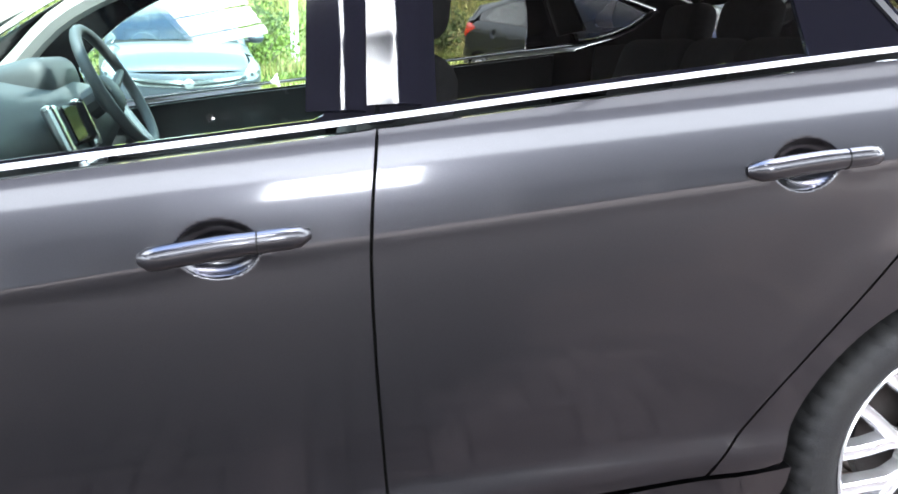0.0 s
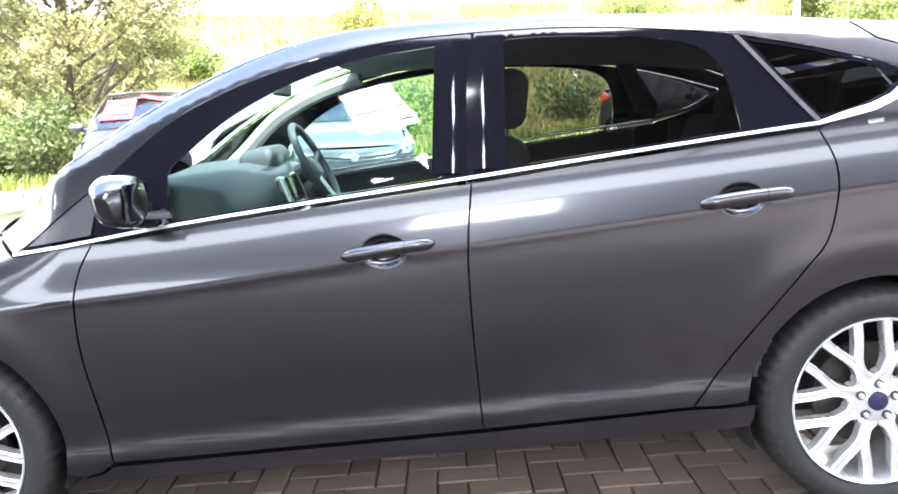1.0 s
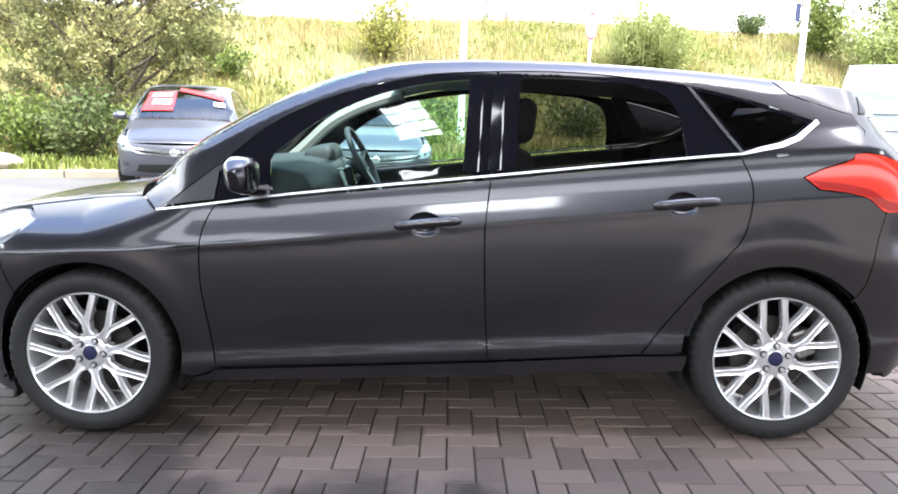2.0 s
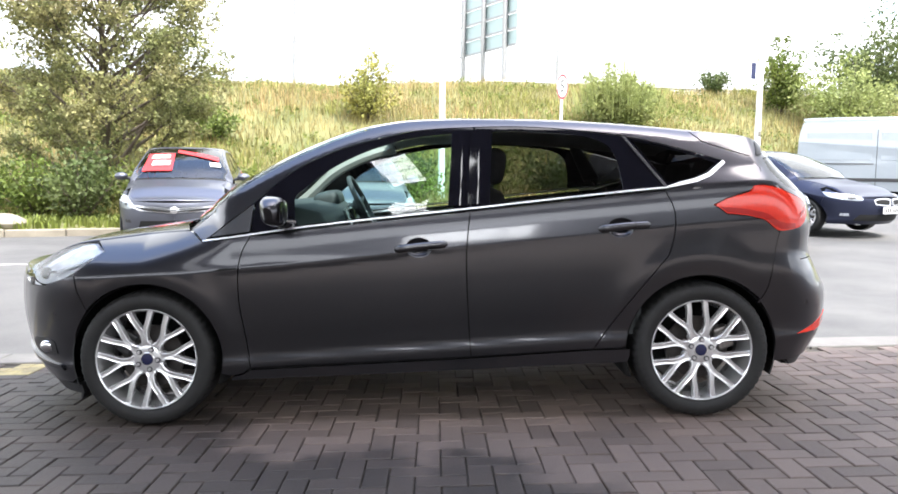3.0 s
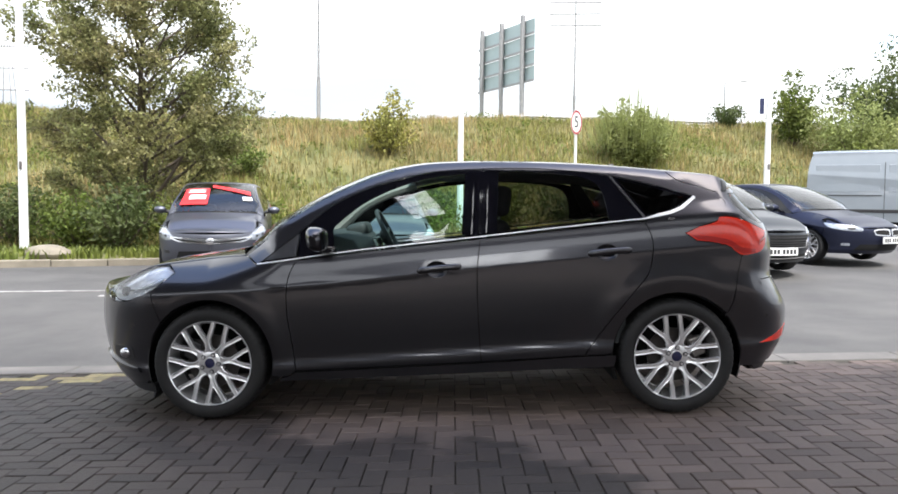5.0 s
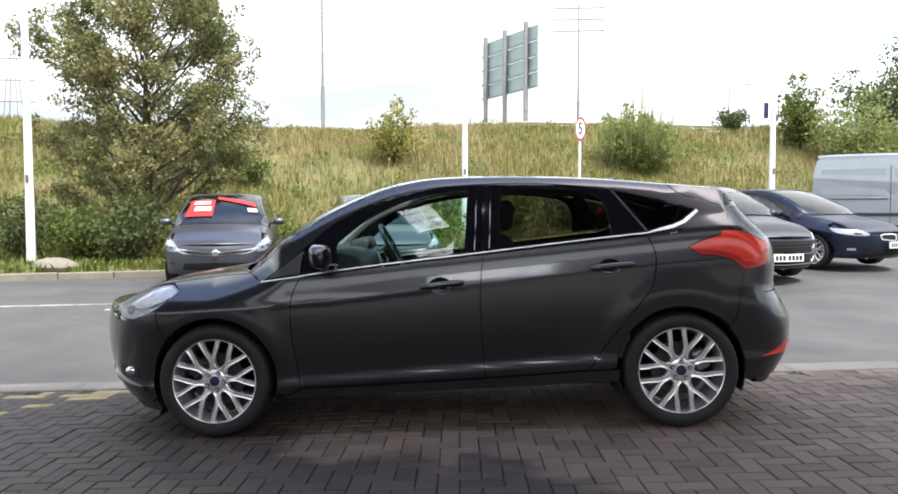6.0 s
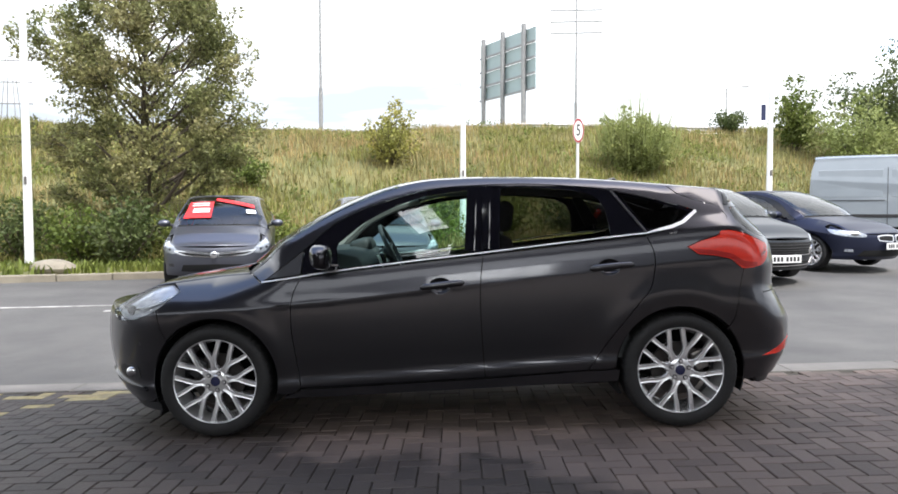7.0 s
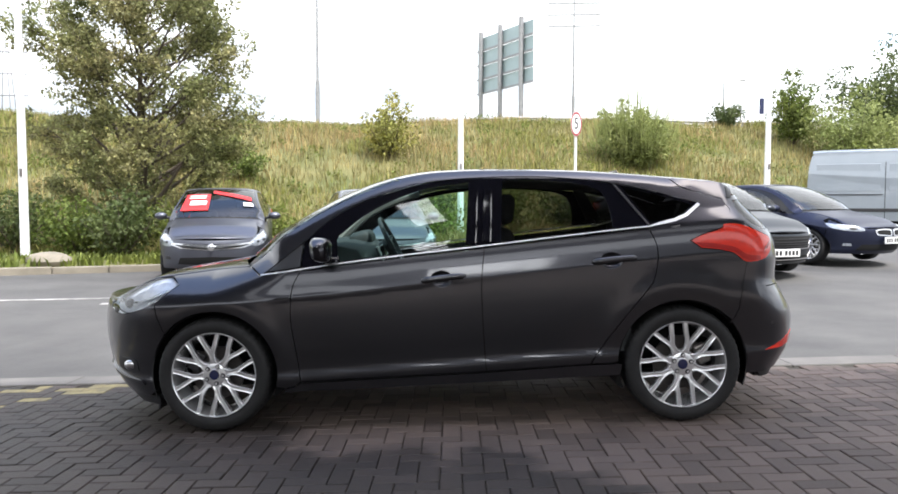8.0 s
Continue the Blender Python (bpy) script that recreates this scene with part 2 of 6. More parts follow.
def surface(name, colour, rough=0.5, metal=0.0, second=None, scale=8.0, amount=0.5, bump=0.0, bump_scale=60.0, fine=0.0, coat=0.0, spec=0.5, by_piece=0.0, world_space=True, island=0.0):
    """A principled surface whose colour varies in large patches towards second, with fine grain and relief."""
    m = bpy.data.materials.new(name)
    m.use_nodes = True
    nt = m.node_tree
    b = nt.nodes["Principled BSDF"]
    b.inputs["Roughness"].default_value, b.inputs["Metallic"].default_value = rough, metal
    b.inputs["Coat Weight"].default_value, b.inputs["Coat Roughness"].default_value = coat, 0.06
    b.inputs["Coat IOR"].default_value = 1.42
    b.inputs["Specular IOR Level"].default_value = spec
    second = second or tuple(c*0.75 for c in colour)
    co = nt.nodes.new("ShaderNodeTexCoord").outputs["Object"]
    if world_space:
        co = nt.nodes.new("ShaderNodeNewGeometry").outputs["Position"]
    big = node(nt, "ShaderNodeTexNoise", Scale=scale, Detail=5.0, Roughness=0.6)
    nt.links.new(co, big.inputs["Vector"])
    ramp = nt.nodes.new("ShaderNodeMapRange")
    ramp.inputs[1].default_value, ramp.inputs[2].default_value = 0.35, 0.65
    ramp.inputs[4].default_value = amount
    nt.links.new(big.outputs[0], ramp.inputs[0])
    mix = nt.nodes.new("ShaderNodeMix")
    mix.data_type = "RGBA"
    mix.inputs[6].default_value, mix.inputs[7].default_value = (*colour, 1), (*second, 1)
    nt.links.new(ramp.outputs[0], mix.inputs[0])
    out = mix.outputs[2]

    def scaled(out, value, low, high):
        r = nt.nodes.new("ShaderNodeMapRange")
        r.inputs[3].default_value, r.inputs[4].default_value = low, high
        nt.links.new(value, r.inputs[0])
        k = nt.nodes.new("ShaderNodeVectorMath")
        k.operation = "SCALE"
        nt.links.new(out, k.inputs[0])
        nt.links.new(r.outputs[0], k.inputs["Scale"])
        return k.outputs[0]
    if fine:
        grain = node(nt, "ShaderNodeTexNoise", Scale=bump_scale*2, Detail=3.0)
        nt.links.new(co, grain.inputs["Vector"])
        out = scaled(out, grain.outputs[0], 1 - fine, 1 + fine)
    if by_piece:
        out = scaled(out, nt.nodes.new("ShaderNodeObjectInfo").outputs["Random"], 1 - by_piece, 1 + by_piece)
    if island:
        out = scaled(out, nt.nodes.new("ShaderNodeNewGeometry").outputs["Random Per Island"], 1 - island, 1 + island)
    nt.links.new(out, b.inputs["Base Color"])
    if bump:
        rel = node(nt, "ShaderNodeTexNoise", Scale=bump_scale, Detail=4.0)
        nt.links.new(co, rel.inputs["Vector"])
        bp = node(nt, "ShaderNodeBump", Strength=bump, Distance=0.01)
        nt.links.new(rel.outputs[0], bp.inputs["Height"])
        nt.links.new(bp.outputs[0], b.inputs["Normal"])
    return m


def glazing(name, tint, ior=1.5):
    """A thin pane: tinted see-through with a mirror gloss that grows towards grazing angles."""
    m = bpy.data.materials.new(name)
    m.use_nodes = True
    nt = m.node_tree
    nt.nodes.remove(nt.nodes["Principled BSDF"])
    clear = node(nt, "ShaderNodeBsdfTransparent", Color=(*tint, 1))
    gloss = node(nt, "ShaderNodeBsdfGlossy", Color=(1, 1, 1, 1), Roughness=0.01)
    fres = node(nt, "ShaderNodeFresnel", IOR=ior)
    mix = nt.nodes.new("ShaderNodeMixShader")
    nt.links.new(fres.outputs[0], mix.inputs[0])
    nt.links.new(clear.outputs[0], mix.inputs[1])
    nt.links.new(gloss.outputs[0], mix.inputs[2])
    nt.links.new(mix.outputs[0], nt.nodes["Material Output"].inputs["Surface"])
    return m


def leafy(name, colour, second, island=0.35, clear=0.35):
    m = surface(name, colour, 0.55, second=second, scale=0.6, amount=0.9, island=island, spec=0.3)
    nt = m.node_tree
    b = nt.nodes["Principled BSDF"]
    tr = nt.nodes.new("ShaderNodeBsdfTranslucent")
    nt.links.new(b.inputs["Base Color"].links[0].from_socket, tr.inputs["Color"])
    mix = nt.nodes.new("ShaderNodeMixShader")
    mix.inputs[0].default_value = clear
    nt.links.new(b.outputs[0], mix.inputs[1])
    nt.links.new(tr.outputs[0], mix.inputs[2])
    nt.links.new(mix.outputs[0], nt.nodes["Material Output"].inputs["Surface"])
    return m


PAINT = surface("grey_metallic_paint", (0.054, 0.054, 0.062), 0.30, 1.0, (0.047, 0.047, 0.054), 900.0, 1.0, coat=1.0, world_space=False)
PAINT.node_tree.nodes["Principled BSDF"].inputs["Coat Roughness"].default_value = 0.08
PAINT.node_tree.nodes["Principled BSDF"].inputs["Coat IOR"].default_value = 1.52
PIANO = surface("gloss_black_trim", (0.005, 0.005, 0.008), 0.07, 0.0, coat=0.0, spec=0.45)
TRIM = surface("dark_plastic", (0.022, 0.022, 0.024), 0.45, 0.0, bump=0.05, bump_scale=400)
SEAM = surface("dark_seam", (0.004, 0.004, 0.004), 0.9)
CHROME = surface("satin_chrome", (0.75, 0.75, 0.76), 0.18, 1.0, (0.68, 0.68, 0.69), 30)
STRIP = surface("brushed_bright_strip", (0.78, 0.78, 0.79), 0.42, 0.85, (0.86, 0.86, 0.86), 30)
RUBBER = surface("tyre_rubber", (0.009, 0.009, 0.010), 0.7, 0.0, (0.016, 0.0155, 0.0145), 14, 0.6, bump=0.15, bump_scale=250, world_space=False)
ALLOY = surface("silver_alloy", (0.88, 0.88, 0.89), 0.24, 0.70, (0.74, 0.74, 0.75), 20, 0.6, world_space=False, coat=0.3)
STEEL = surface("brake_steel", (0.30, 0.29, 0.28), 0.4, 0.9, (0.16, 0.12, 0.10), 40, 0.6)
DISC = surface("dark_brake_disc", (0.055, 0.05, 0.048), 0.45, 0.6, (0.035, 0.028, 0.024), 40, 0.6)
GLASS_CLEAR = glazing("tinted_glass", (0.70, 0.86, 0.82))
GLASS_DARK = glazing("privacy_glass", (0.40, 0.41, 0.40))
GLASS_BLACK = glazing("dark_quarter_glass", (0.07, 0.07, 0.075))
HOUSING = surface("lamp_housing", (0.93, 0.94, 0.97), 0.28, 0.45, (0.62, 0.64, 0.70), 25, 0.8, world_space=False)
GLASS_LENS = glazing("lamp_lens", (0.92, 0.94, 0.95))
RED_LENS = surface("red_lens", (0.72, 0.035, 0.014), 0.14, 0.0, (0.55, 0.02, 0.010), 14, 0.6, coat=0.35)
RED_DARK = surface("dark_red_lens", (0.40, 0.012, 0.008), 0.14, 0.0, (0.30, 0.008, 0.006), 14, 0.5, coat=0.35)
CABIN = surface("black_cabin_plastic", (0.045, 0.05, 0.052), 0.6, bump=0.1, bump_scale=500)
CLOTH = surface("charcoal_seat_cloth", (0.05, 0.05, 0.054), 0.9, second=(0.075, 0.075, 0.08), scale=60, bump=0.2, bump_scale=700)
LINER = surface("pale_headliner", (0.52, 0.51, 0.48), 0.95, bump=0.1, bump_scale=600)
GREYTRIM = surface("grey_trim", (0.13, 0.13, 0.125), 0.8)
BLUE = surface("blue_badge", (0.012, 0.015, 0.06), 0.25, coat=1.0)
WHITE = surface("white_paint", (0.80, 0.80, 0.79), 0.4, second=(0.68, 0.68, 0.66), scale=3, amount=0.5)
# ---- ground, edging, canopy ----
# the forecourt slopes: it climbs towards the back of the hatchback and falls a little away from the showroom
FORECOURT = pose(-.050, .005, .004, -1.236, -1.656, -8.29)
PAVED = FORECOURT @ pose(0, 0, 0, 0, 0, .95)
SITE = pose(-.050, .005, 0, 0, 0, -8.29)


def slope_z(x, y):
    """Height of the forecourt's plane."""
    n = FORECOURT.to_3x3() @ Vector((0, 0, 1))
    return FORECOURT.translation.z - (n.x*(x - FORECOURT.translation.x) + n.y*(y - FORECOURT.translation.y))/n.z


def ground_z(x, y):
    """The lot lies level under the hatchback and climbs a little towards the far right."""
    t = min(max((x + 1.0)/7.0, 0), 1)
    return 0.030*max(0.0, min(y, 14.0) - 2.5)*t*t*(3 - 2*t)


ASPHALT = surface("worn_asphalt", (0.100, 0.096, 0.091), 0.85, second=(0.058, 0.056, 0.055), scale=0.7, amount=0.9, bump=0.4, bump_scale=90, fine=0.38)
CONCRETE = surface("pale_concrete", (0.26, 0.232, 0.18), 0.85, second=(0.17, 0.15, 0.115), scale=2.2, amount=0.8, bump=0.3, bump_scale=90, fine=0.15)
JOINT = surface("sandy_joint_dirt", (0.050, 0.043, 0.036), 0.95, second=(0.075, 0.066, 0.048), scale=6, bump=0.4, bump_scale=200)
EDGE_Y0, EDGE_Y1 = 1.47, 1.765

xs = sorted(set([-220, -150, -100, -60, -40, -30, -24] + list(np.arange(-20, 24.1, 1.0)) + [30, 40, 60, 100, 150, 220]))
ys = sorted(set([-90, -60, -30, -16, -6, EDGE_Y0, EDGE_Y1] + list(np.arange(2, 16.1, 1.0)) + [18, 22, 28, 40, 60, 100, 180, 300]))
def lot_z(x, y):
    """Height of the asphalt: it leaves the forecourt's slope and levels out towards the verge."""
    t = min(max(((PAVED.inverted() @ Vector((x, y, 0))).y - EDGE_Y1)/3.4, 0), 1)
    t = t*t*(3 - 2*t)
    return (1 - t)*slope_z(x, y)*math.exp(-max(0, abs(x) - 9)/6) + t*ground_z(x, y)


def asphalt_point(x, y):
    p = PAVED @ Vector((x, y, 0))
    return (p.x, p.y, p.z - .08 if y <= EDGE_Y0 and abs(x) < 21 and y > -20 else lot_z(p.x, p.y) - (.5 if y <= EDGE_Y0 else 0))


verts = [asphalt_point(x, y) for y in ys for x in xs]
n = len(xs)
faces = [(j*n + i, j*n + i + 1, (j + 1)*n + i + 1, (j + 1)*n + i) for j in range(len(ys) - 1) for i in range(n - 1)]
tagged(emit_mesh("ground", verts, faces, ASPHALT, smooth=False), "worn grey asphalt of a car sales lot", "asphalt", kind="structure")

# concrete edging in lengths of 0.915 m, flush with the paving
edging = thing("kerb_edging", "flush pale concrete edging between paving and asphalt", "kerb")
edging["kind"] = "structure"
me = rbox(.908, EDGE_Y1 - EDGE_Y0 - .006, .12, None, .006, 1)
EDGING = surface("dusty_edging", (0.165, 0.155, 0.142), 0.85, second=(0.10, 0.095, 0.088), scale=1.6, amount=0.9, bump=0.3, bump_scale=90, fine=0.2)
first = part("edging_stone", me, EDGING, edging)
for i in range(-9, 11):
    ob = first if i == -9 else first.copy()
    if i > -9:
        scene.collection.objects.link(ob)
    ob.matrix_basis = PAVED @ pose(i*.915 + .3, (EDGE_Y0 + EDGE_Y1)/2, -.055 + .001*(i % 3))

# raised kerb in front of the planted verge, turned a little away from the car
KERB_P, KERB_A = Vector((-5.4, 10.15, 0)), radians(13)
along, outw = Vector((math.cos(KERB_A), math.sin(KERB_A), 0)), Vector((-math.sin(KERB_A), math.cos(KERB_A), 0))
kerb = thing("kerb", "raised concrete kerb along the planted verge", "kerb")
kerb["kind"] = "structure"
first = part("kerb_stone", rbox(.905, .15, .30, None, .02, 3), CONCRETE, kerb)
for i in range(-18, 40):
    p = KERB_P + along*(i*.915)
    ob = first if i == -18 else first.copy()
    if i > -18:
        scene.collection.objects.link(ob)
    ob.matrix_basis = Matrix.Translation((p.x, p.y, ground_z(p.x, p.y) - .03 + .003*(i % 4))) @ Matrix.Rotation(KERB_A + radians(.25*((i*7) % 5 - 2)), 4, "Z")


def kerb_y(x):
    return KERB_P.y + (x - KERB_P.x)*math.tan(KERB_A)


# bay lines painted on the asphalt
LINE = surface("worn_white_line", (0.46, 0.45, 0.43), 0.8, second=(0.15, 0.145, 0.14), scale=5, amount=0.9, bump=0.2, bump_scale=150)
lines = thing("bay_lines", "worn white bay lines on the asphalt", "road marking")
lines["kind"] = "structure"
for x0, y0, x1, y1, w in ((-9.0, 6.0, -2.9, 6.38, .09), (-5.6, 6.42, -6.9, 10.0, .09), (-2.9, 6.38, 5.0, 6.9, .09), (-1.2, 6.5, -1.9, 10.4, .09), (-8.2, 6.1, -9.3, 9.3, .09), (-3.7, 5.75, -3.05, 5.78, .16)):
    d = Vector((x1 - x0, y1 - y0, 0))
    m = Matrix.Translation(((x0 + x1)/2, (y0 + y1)/2, .004 + lot_z((x0 + x1)/2, (y0 + y1)/2))) @ Matrix.Rotation(math.atan2(d.y, d.x), 4, "Z")
    part("painted_line", rbox(d.length, w, .006, m), LINE, lines)

# unseen sales building and canopy behind the camera, guessed from dark reflections
CLAD = surface("grey_cladding", (0.16, 0.165, 0.17), 0.5, second=(0.13, 0.135, 0.14), scale=1.5, bump=0.05, bump_scale=60)
SOFFIT = surface("dark_soffit", (0.07, 0.07, 0.075), 0.7, second=(0.09, 0.09, 0.092), scale=2)
SHOPGLASS = surface("dark_shop_glass", (0.02, 0.024, 0.026), 0.05, 0.0, coat=1.0)
bm = rbox(60, .3, 7.0, pose(0, -17.0, 3.4))
house = tagged(part("wall_south", bm, CLAD), "grey clad front wall of a car showroom", "wall", kind="structure")
house.matrix_basis = SITE
for i in range(12):
    part("shop_window", rbox(3.6, .06, 2.9, pose(-22 + 4*i, -16.83, 1.6), .01), SHOPGLASS, house, "dark showroom window")
    part("mullion", rbox(.09, .10, 3.0, pose(-24 + 4*i, -16.82, 1.6), .01), WHITE, house, "white window mullion")
bm = rbox(60, 12.4, .10, pose(0, -23.0, 6.95))
tagged(part("roof_south", bm, CLAD), "flat grey showroom roof", "roof", kind="structure").matrix_basis = SITE


# unseen canopy: its front edge is set to shade the hatchback's near side
canopy = tagged(part("ceiling", rbox(52, 4.87, .35, pose(0, -3.46, 4.52), .01), SOFFIT), "unseen dark canopy soffit that shades the forecourt", "canopy", kind="structure")
canopy.matrix_basis = SITE
# added glowing panels, unseen: they make the white patch reflected in the front window
PANEL = bpy.data.materials.new("added_glow")
PANEL.use_nodes = True
PANEL.node_tree.nodes["Principled BSDF"].inputs["Emission Color"].default_value = (1.0, 0.99, 0.96, 1)
PANEL.node_tree.nodes["Principled BSDF"].inputs["Emission Strength"].default_value = 6.0
for i in range(-3, 4):
    lamp = thing("reflection_panel", "unseen glowing panel added under the canopy for window reflections", "light", SITE @ pose(-.80 + 6.4*i, -2.05, 4.342, 0, 0, 14), "canopy lights")
    part("glow_sheet", rbox(.50, .75, .012, pose(0, 0, -.006)), PANEL, lamp)
    for k in (-1, 0, 1):
        part("louvre", rbox(.52, .014, .02, pose(0, .24*k, -.018)), SOFFIT, lamp)
    part("frame", rbox(.035, .79, .03, pose(.26, 0, -.02)), WHITE, lamp)
    part("frame", rbox(.035, .79, .03, pose(-.26, 0, -.02)), WHITE, lamp)
# added glowing strip under the canopy, unseen: brightens the reflected band below the waistline
GLOW_STRIP = bpy.data.materials.new("strip_glow")
GLOW_STRIP.use_nodes = True
GLOW_STRIP.node_tree.nodes["Principled BSDF"].inputs["Emission Color"].default_value = (0.97, 0.98, 1.0, 1)
GLOW_STRIP.node_tree.nodes["Principled BSDF"].inputs["Emission Strength"].default_value = 0.6
rl = thing("rooflight", "unseen glowing strip added under the canopy for body reflections", "rooflight", SITE)
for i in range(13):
    part("strip_sheet", rbox(3.86, .95, .012, pose(-24 + 4*i, -4.05, 4.338)), GLOW_STRIP, rl)
# added glowing box with bars, unseen: makes the white reflection above the door handle
box = thing("reflection_box", "unseen glowing box added for the white reflection on the doors", "sign", SITE @ pose(.05, -16.83, 5.45))
part("case", rbox(3.75, .12, 2.2, pose(0, .03, 0), .01), WHITE, box)
part("glow_sheet", rbox(3.6, .02, 2.05, pose(0, .10, 0), .005), PANEL, box)
for k in range(4):
    part("bar", rbox(3.62, .02, .07, pose(0, .12, -.62 + .41*k)), SOFFIT, box)
part("bar", rbox(.10, .02, 2.05, pose(.9, .122, 0)), SOFFIT, box)
for x in (-13.5, 14.5):
    c = thing("canopy_column", "round white steel canopy column", "column", SITE @ pose(x, -5.2, slope_z(x, -5.2) - .1), "canopy columns")
    part("shaft", rod((0, 0, 0), (0, 0, 4.43), .11, seg=24), WHITE, c, smooth=True)
    part("base_plate", rbox(.36, .36, .03, pose(0, 0, .015), .004), STEEL, c)
# plain paving further back, seen only in reflections
tagged(part("pavement", rbox(60, 11.6, .05, pose(0, -11.2, -.035)), surface("far_paving", (.14, .115, .10), .85, second=(.10, .085, .08), scale=4, bump=.4, bump_scale=40)), "brown block paving under the canopy", "paving", kind="structure").matrix_basis = FORECOURT

# ---- the hatchback ----
CY = 0.895  # the centre line of the hatchback
SCOOPS = ((-.015, .840), (.935, .919))

def spline(xs, ys):
    """Monotone-ish cubic through knots (finite-difference tangents)."""
    xs, ys = np.array(xs, float), np.array(ys, float)
    m = np.gradient(ys, xs)
    def f(x):
        x = np.clip(np.asarray(x, float), xs[0], xs[-1])
        i = np.clip(np.searchsorted(xs, x) - 1, 0, len(xs) - 2)
        h = xs[i + 1] - xs[i]
        t = (x - xs[i]) / h
        return ((2*t**3 - 3*t**2 + 1)*ys[i] + (t**3 - 2*t**2 + t)*h*m[i] + (-2*t**3 + 3*t**2)*ys[i + 1] + (t**3 - t**2)*h*m[i + 1])
    return f

belt = spline([-2.411, -1.619, -1.048, -.536, -.227, .225, .740, 1.136, 1.593, 2.207], [.770, .837, .884, .946, .977, 1.018, 1.067, 1.101, 1.126, 1.139])
crease = spline([-2.411, -.989, -.598, -.145, .946, 1.375, 2.207], [.705, .746, .771, .810, .903, .939, .970])
low = spline([.1, .17, .25, .29, .318, .332, .362, .40, .50, .60, .70, .82, 1.1], [.85, .866, .878, .884, .8880, .8877, .8818, .8842, .895, .903, .908, .912, .914])
waist = spline([-2.3, -1.5, -1.0, 0, 1.0, 1.5, 2.3], [.985, .99, .997, 1.0, .998, .99, .975])

def half(x, z):
    x, z = np.asarray(x, float), np.asarray(z, float)
    # ahead of the doors the side rolls over into the bonnet with no break at the waistline
    c, b = crease(x), belt(x) + .25*np.clip((-.93 - x)/.2, 0, 1)
    z1 = np.minimum(z, c)
    h = low(z1 - .052*np.clip(x + .3, -.8, 1.1)*np.clip((.75 - z1)/.3, 0, 1))
    # undercut below the crease, deepest along the front door
    u = np.clip(c - z, 0, None)
    h = h - .0055*(1 - np.exp(-u/.012))*np.exp(-u/.05)*np.clip((.4 - x)/.5, .25, 1)*np.clip((x + 1.0)/.12, 0, 1)
    d = np.clip(np.minimum(z, b) - c, 0, None)
    h = h - .12*d - .9*d*d*np.clip((z - c)/.25, 0, 1)
    # a turned-up lip over the crease, running out towards the front door handle
    h = h - .011*(1 - np.exp(-d/.03))*np.clip(-.1 - x, 0, .6)/.6
    # the wings roll over towards the bonnet
    h = h - 4.5*d*d*np.clip((-.90 - x)/.45, 0, 1)
    g = np.clip(z - b, 0, None)
    h = h - .41*g - .19*g*g
    # the roof rails round over into the roof
    e = np.clip(z - roof_edge(x) + .045, 0, .06)*np.clip((x + 1.0)/.15, 0, 1)*np.clip((1.45 - x)/.15, 0, 1)
    h = h - 7.0*e*e
    h = h - np.clip(x - .7, 0, None)**2*.07*np.clip(g/.25, 0, 1)
    # wheel arch flares
    for wx in (-1.324, 1.324):
        r = np.hypot(x - wx, z - .325)
        h = h + .007*np.exp(-((r - (.44 if wx > 0 else .40))/.07)**2)
    # finger scoops behind the door handles
    for hx, hz in SCOOPS:
        r2 = ((x - hx)/.062)**2 + ((z - hz)/.043)**2
        q = np.clip(1 - r2, 0, 1)
        h = h - .024*q*(2 - q)
    return h*waist(x)

F0, R0 = -1.55, 1.57
nose = spline([.088, .172, .245, .319, .457, .617, .723, .809, .938, 1.046], [.408, .510, .594, .636, .674, .680, .662, .618, .516, .360])
tail = spline([.115, .209, .303, .397, .490, .584, .678, .772, .913, 1.056, 1.203, 1.402], [.344, .396, .462, .522, .540, .534, .482, .430, .436, .396, .250, .090])
def surf(u, z):
    """Point of the near body side: u runs along the side and wraps round both ends (F0-1 front centre, R0+1 rear centre)."""
    u, z = np.asarray(u, float), np.asarray(z, float)
    a = np.clip((F0 - u), 0, 1)*math.pi/2
    c = np.clip((u - R0), 0, 1)*math.pi/2
    x0 = np.clip(u, F0, R0)
    h = half(x0, z)
    nf, nr = 1.9, 2.9
    sx = np.sin(a)**(2/nf)*nose(z); sc = np.cos(a).clip(1e-9)**(2/nf)
    rx = np.sin(c)**(2/nr)*tail(z); rc = np.cos(c).clip(1e-9)**(2/nr)
    return np.stack([x0 - sx + rx, -h*sc*rc, z + 0*u], -1)


roof_edge = spline([-1.124, -.920, -.715, -.512, -.308, -.105, .101, .443, .783, 1.119, 1.383, 1.530, 1.720, 2.570], [.931, 1.104, 1.229, 1.327, 1.401, 1.441, 1.450, 1.443, 1.425, 1.395, 1.365, 1.349, 1.329, 1.325])
bonnet_edge = spline([-2.550, -2.200, -1.970, -1.860, -1.720, -1.600, -1.518, -1.301, -1.124], [.770, .762, .766, .821, .875, .888, .896, .919, .931])
DAYLIGHT = [(-1.022, .897), (-.812, 1.056), (-.638, 1.201), (-.451, 1.294), (-.258, 1.353), (-.062, 1.394), (.256, 1.412), (.532, 1.408), (.727, 1.391), (.966, 1.357), (1.185, 1.306), (1.445, 1.228)]
daylight = spline([a for a, _ in DAYLIGHT], [b for _, b in DAYLIGHT])
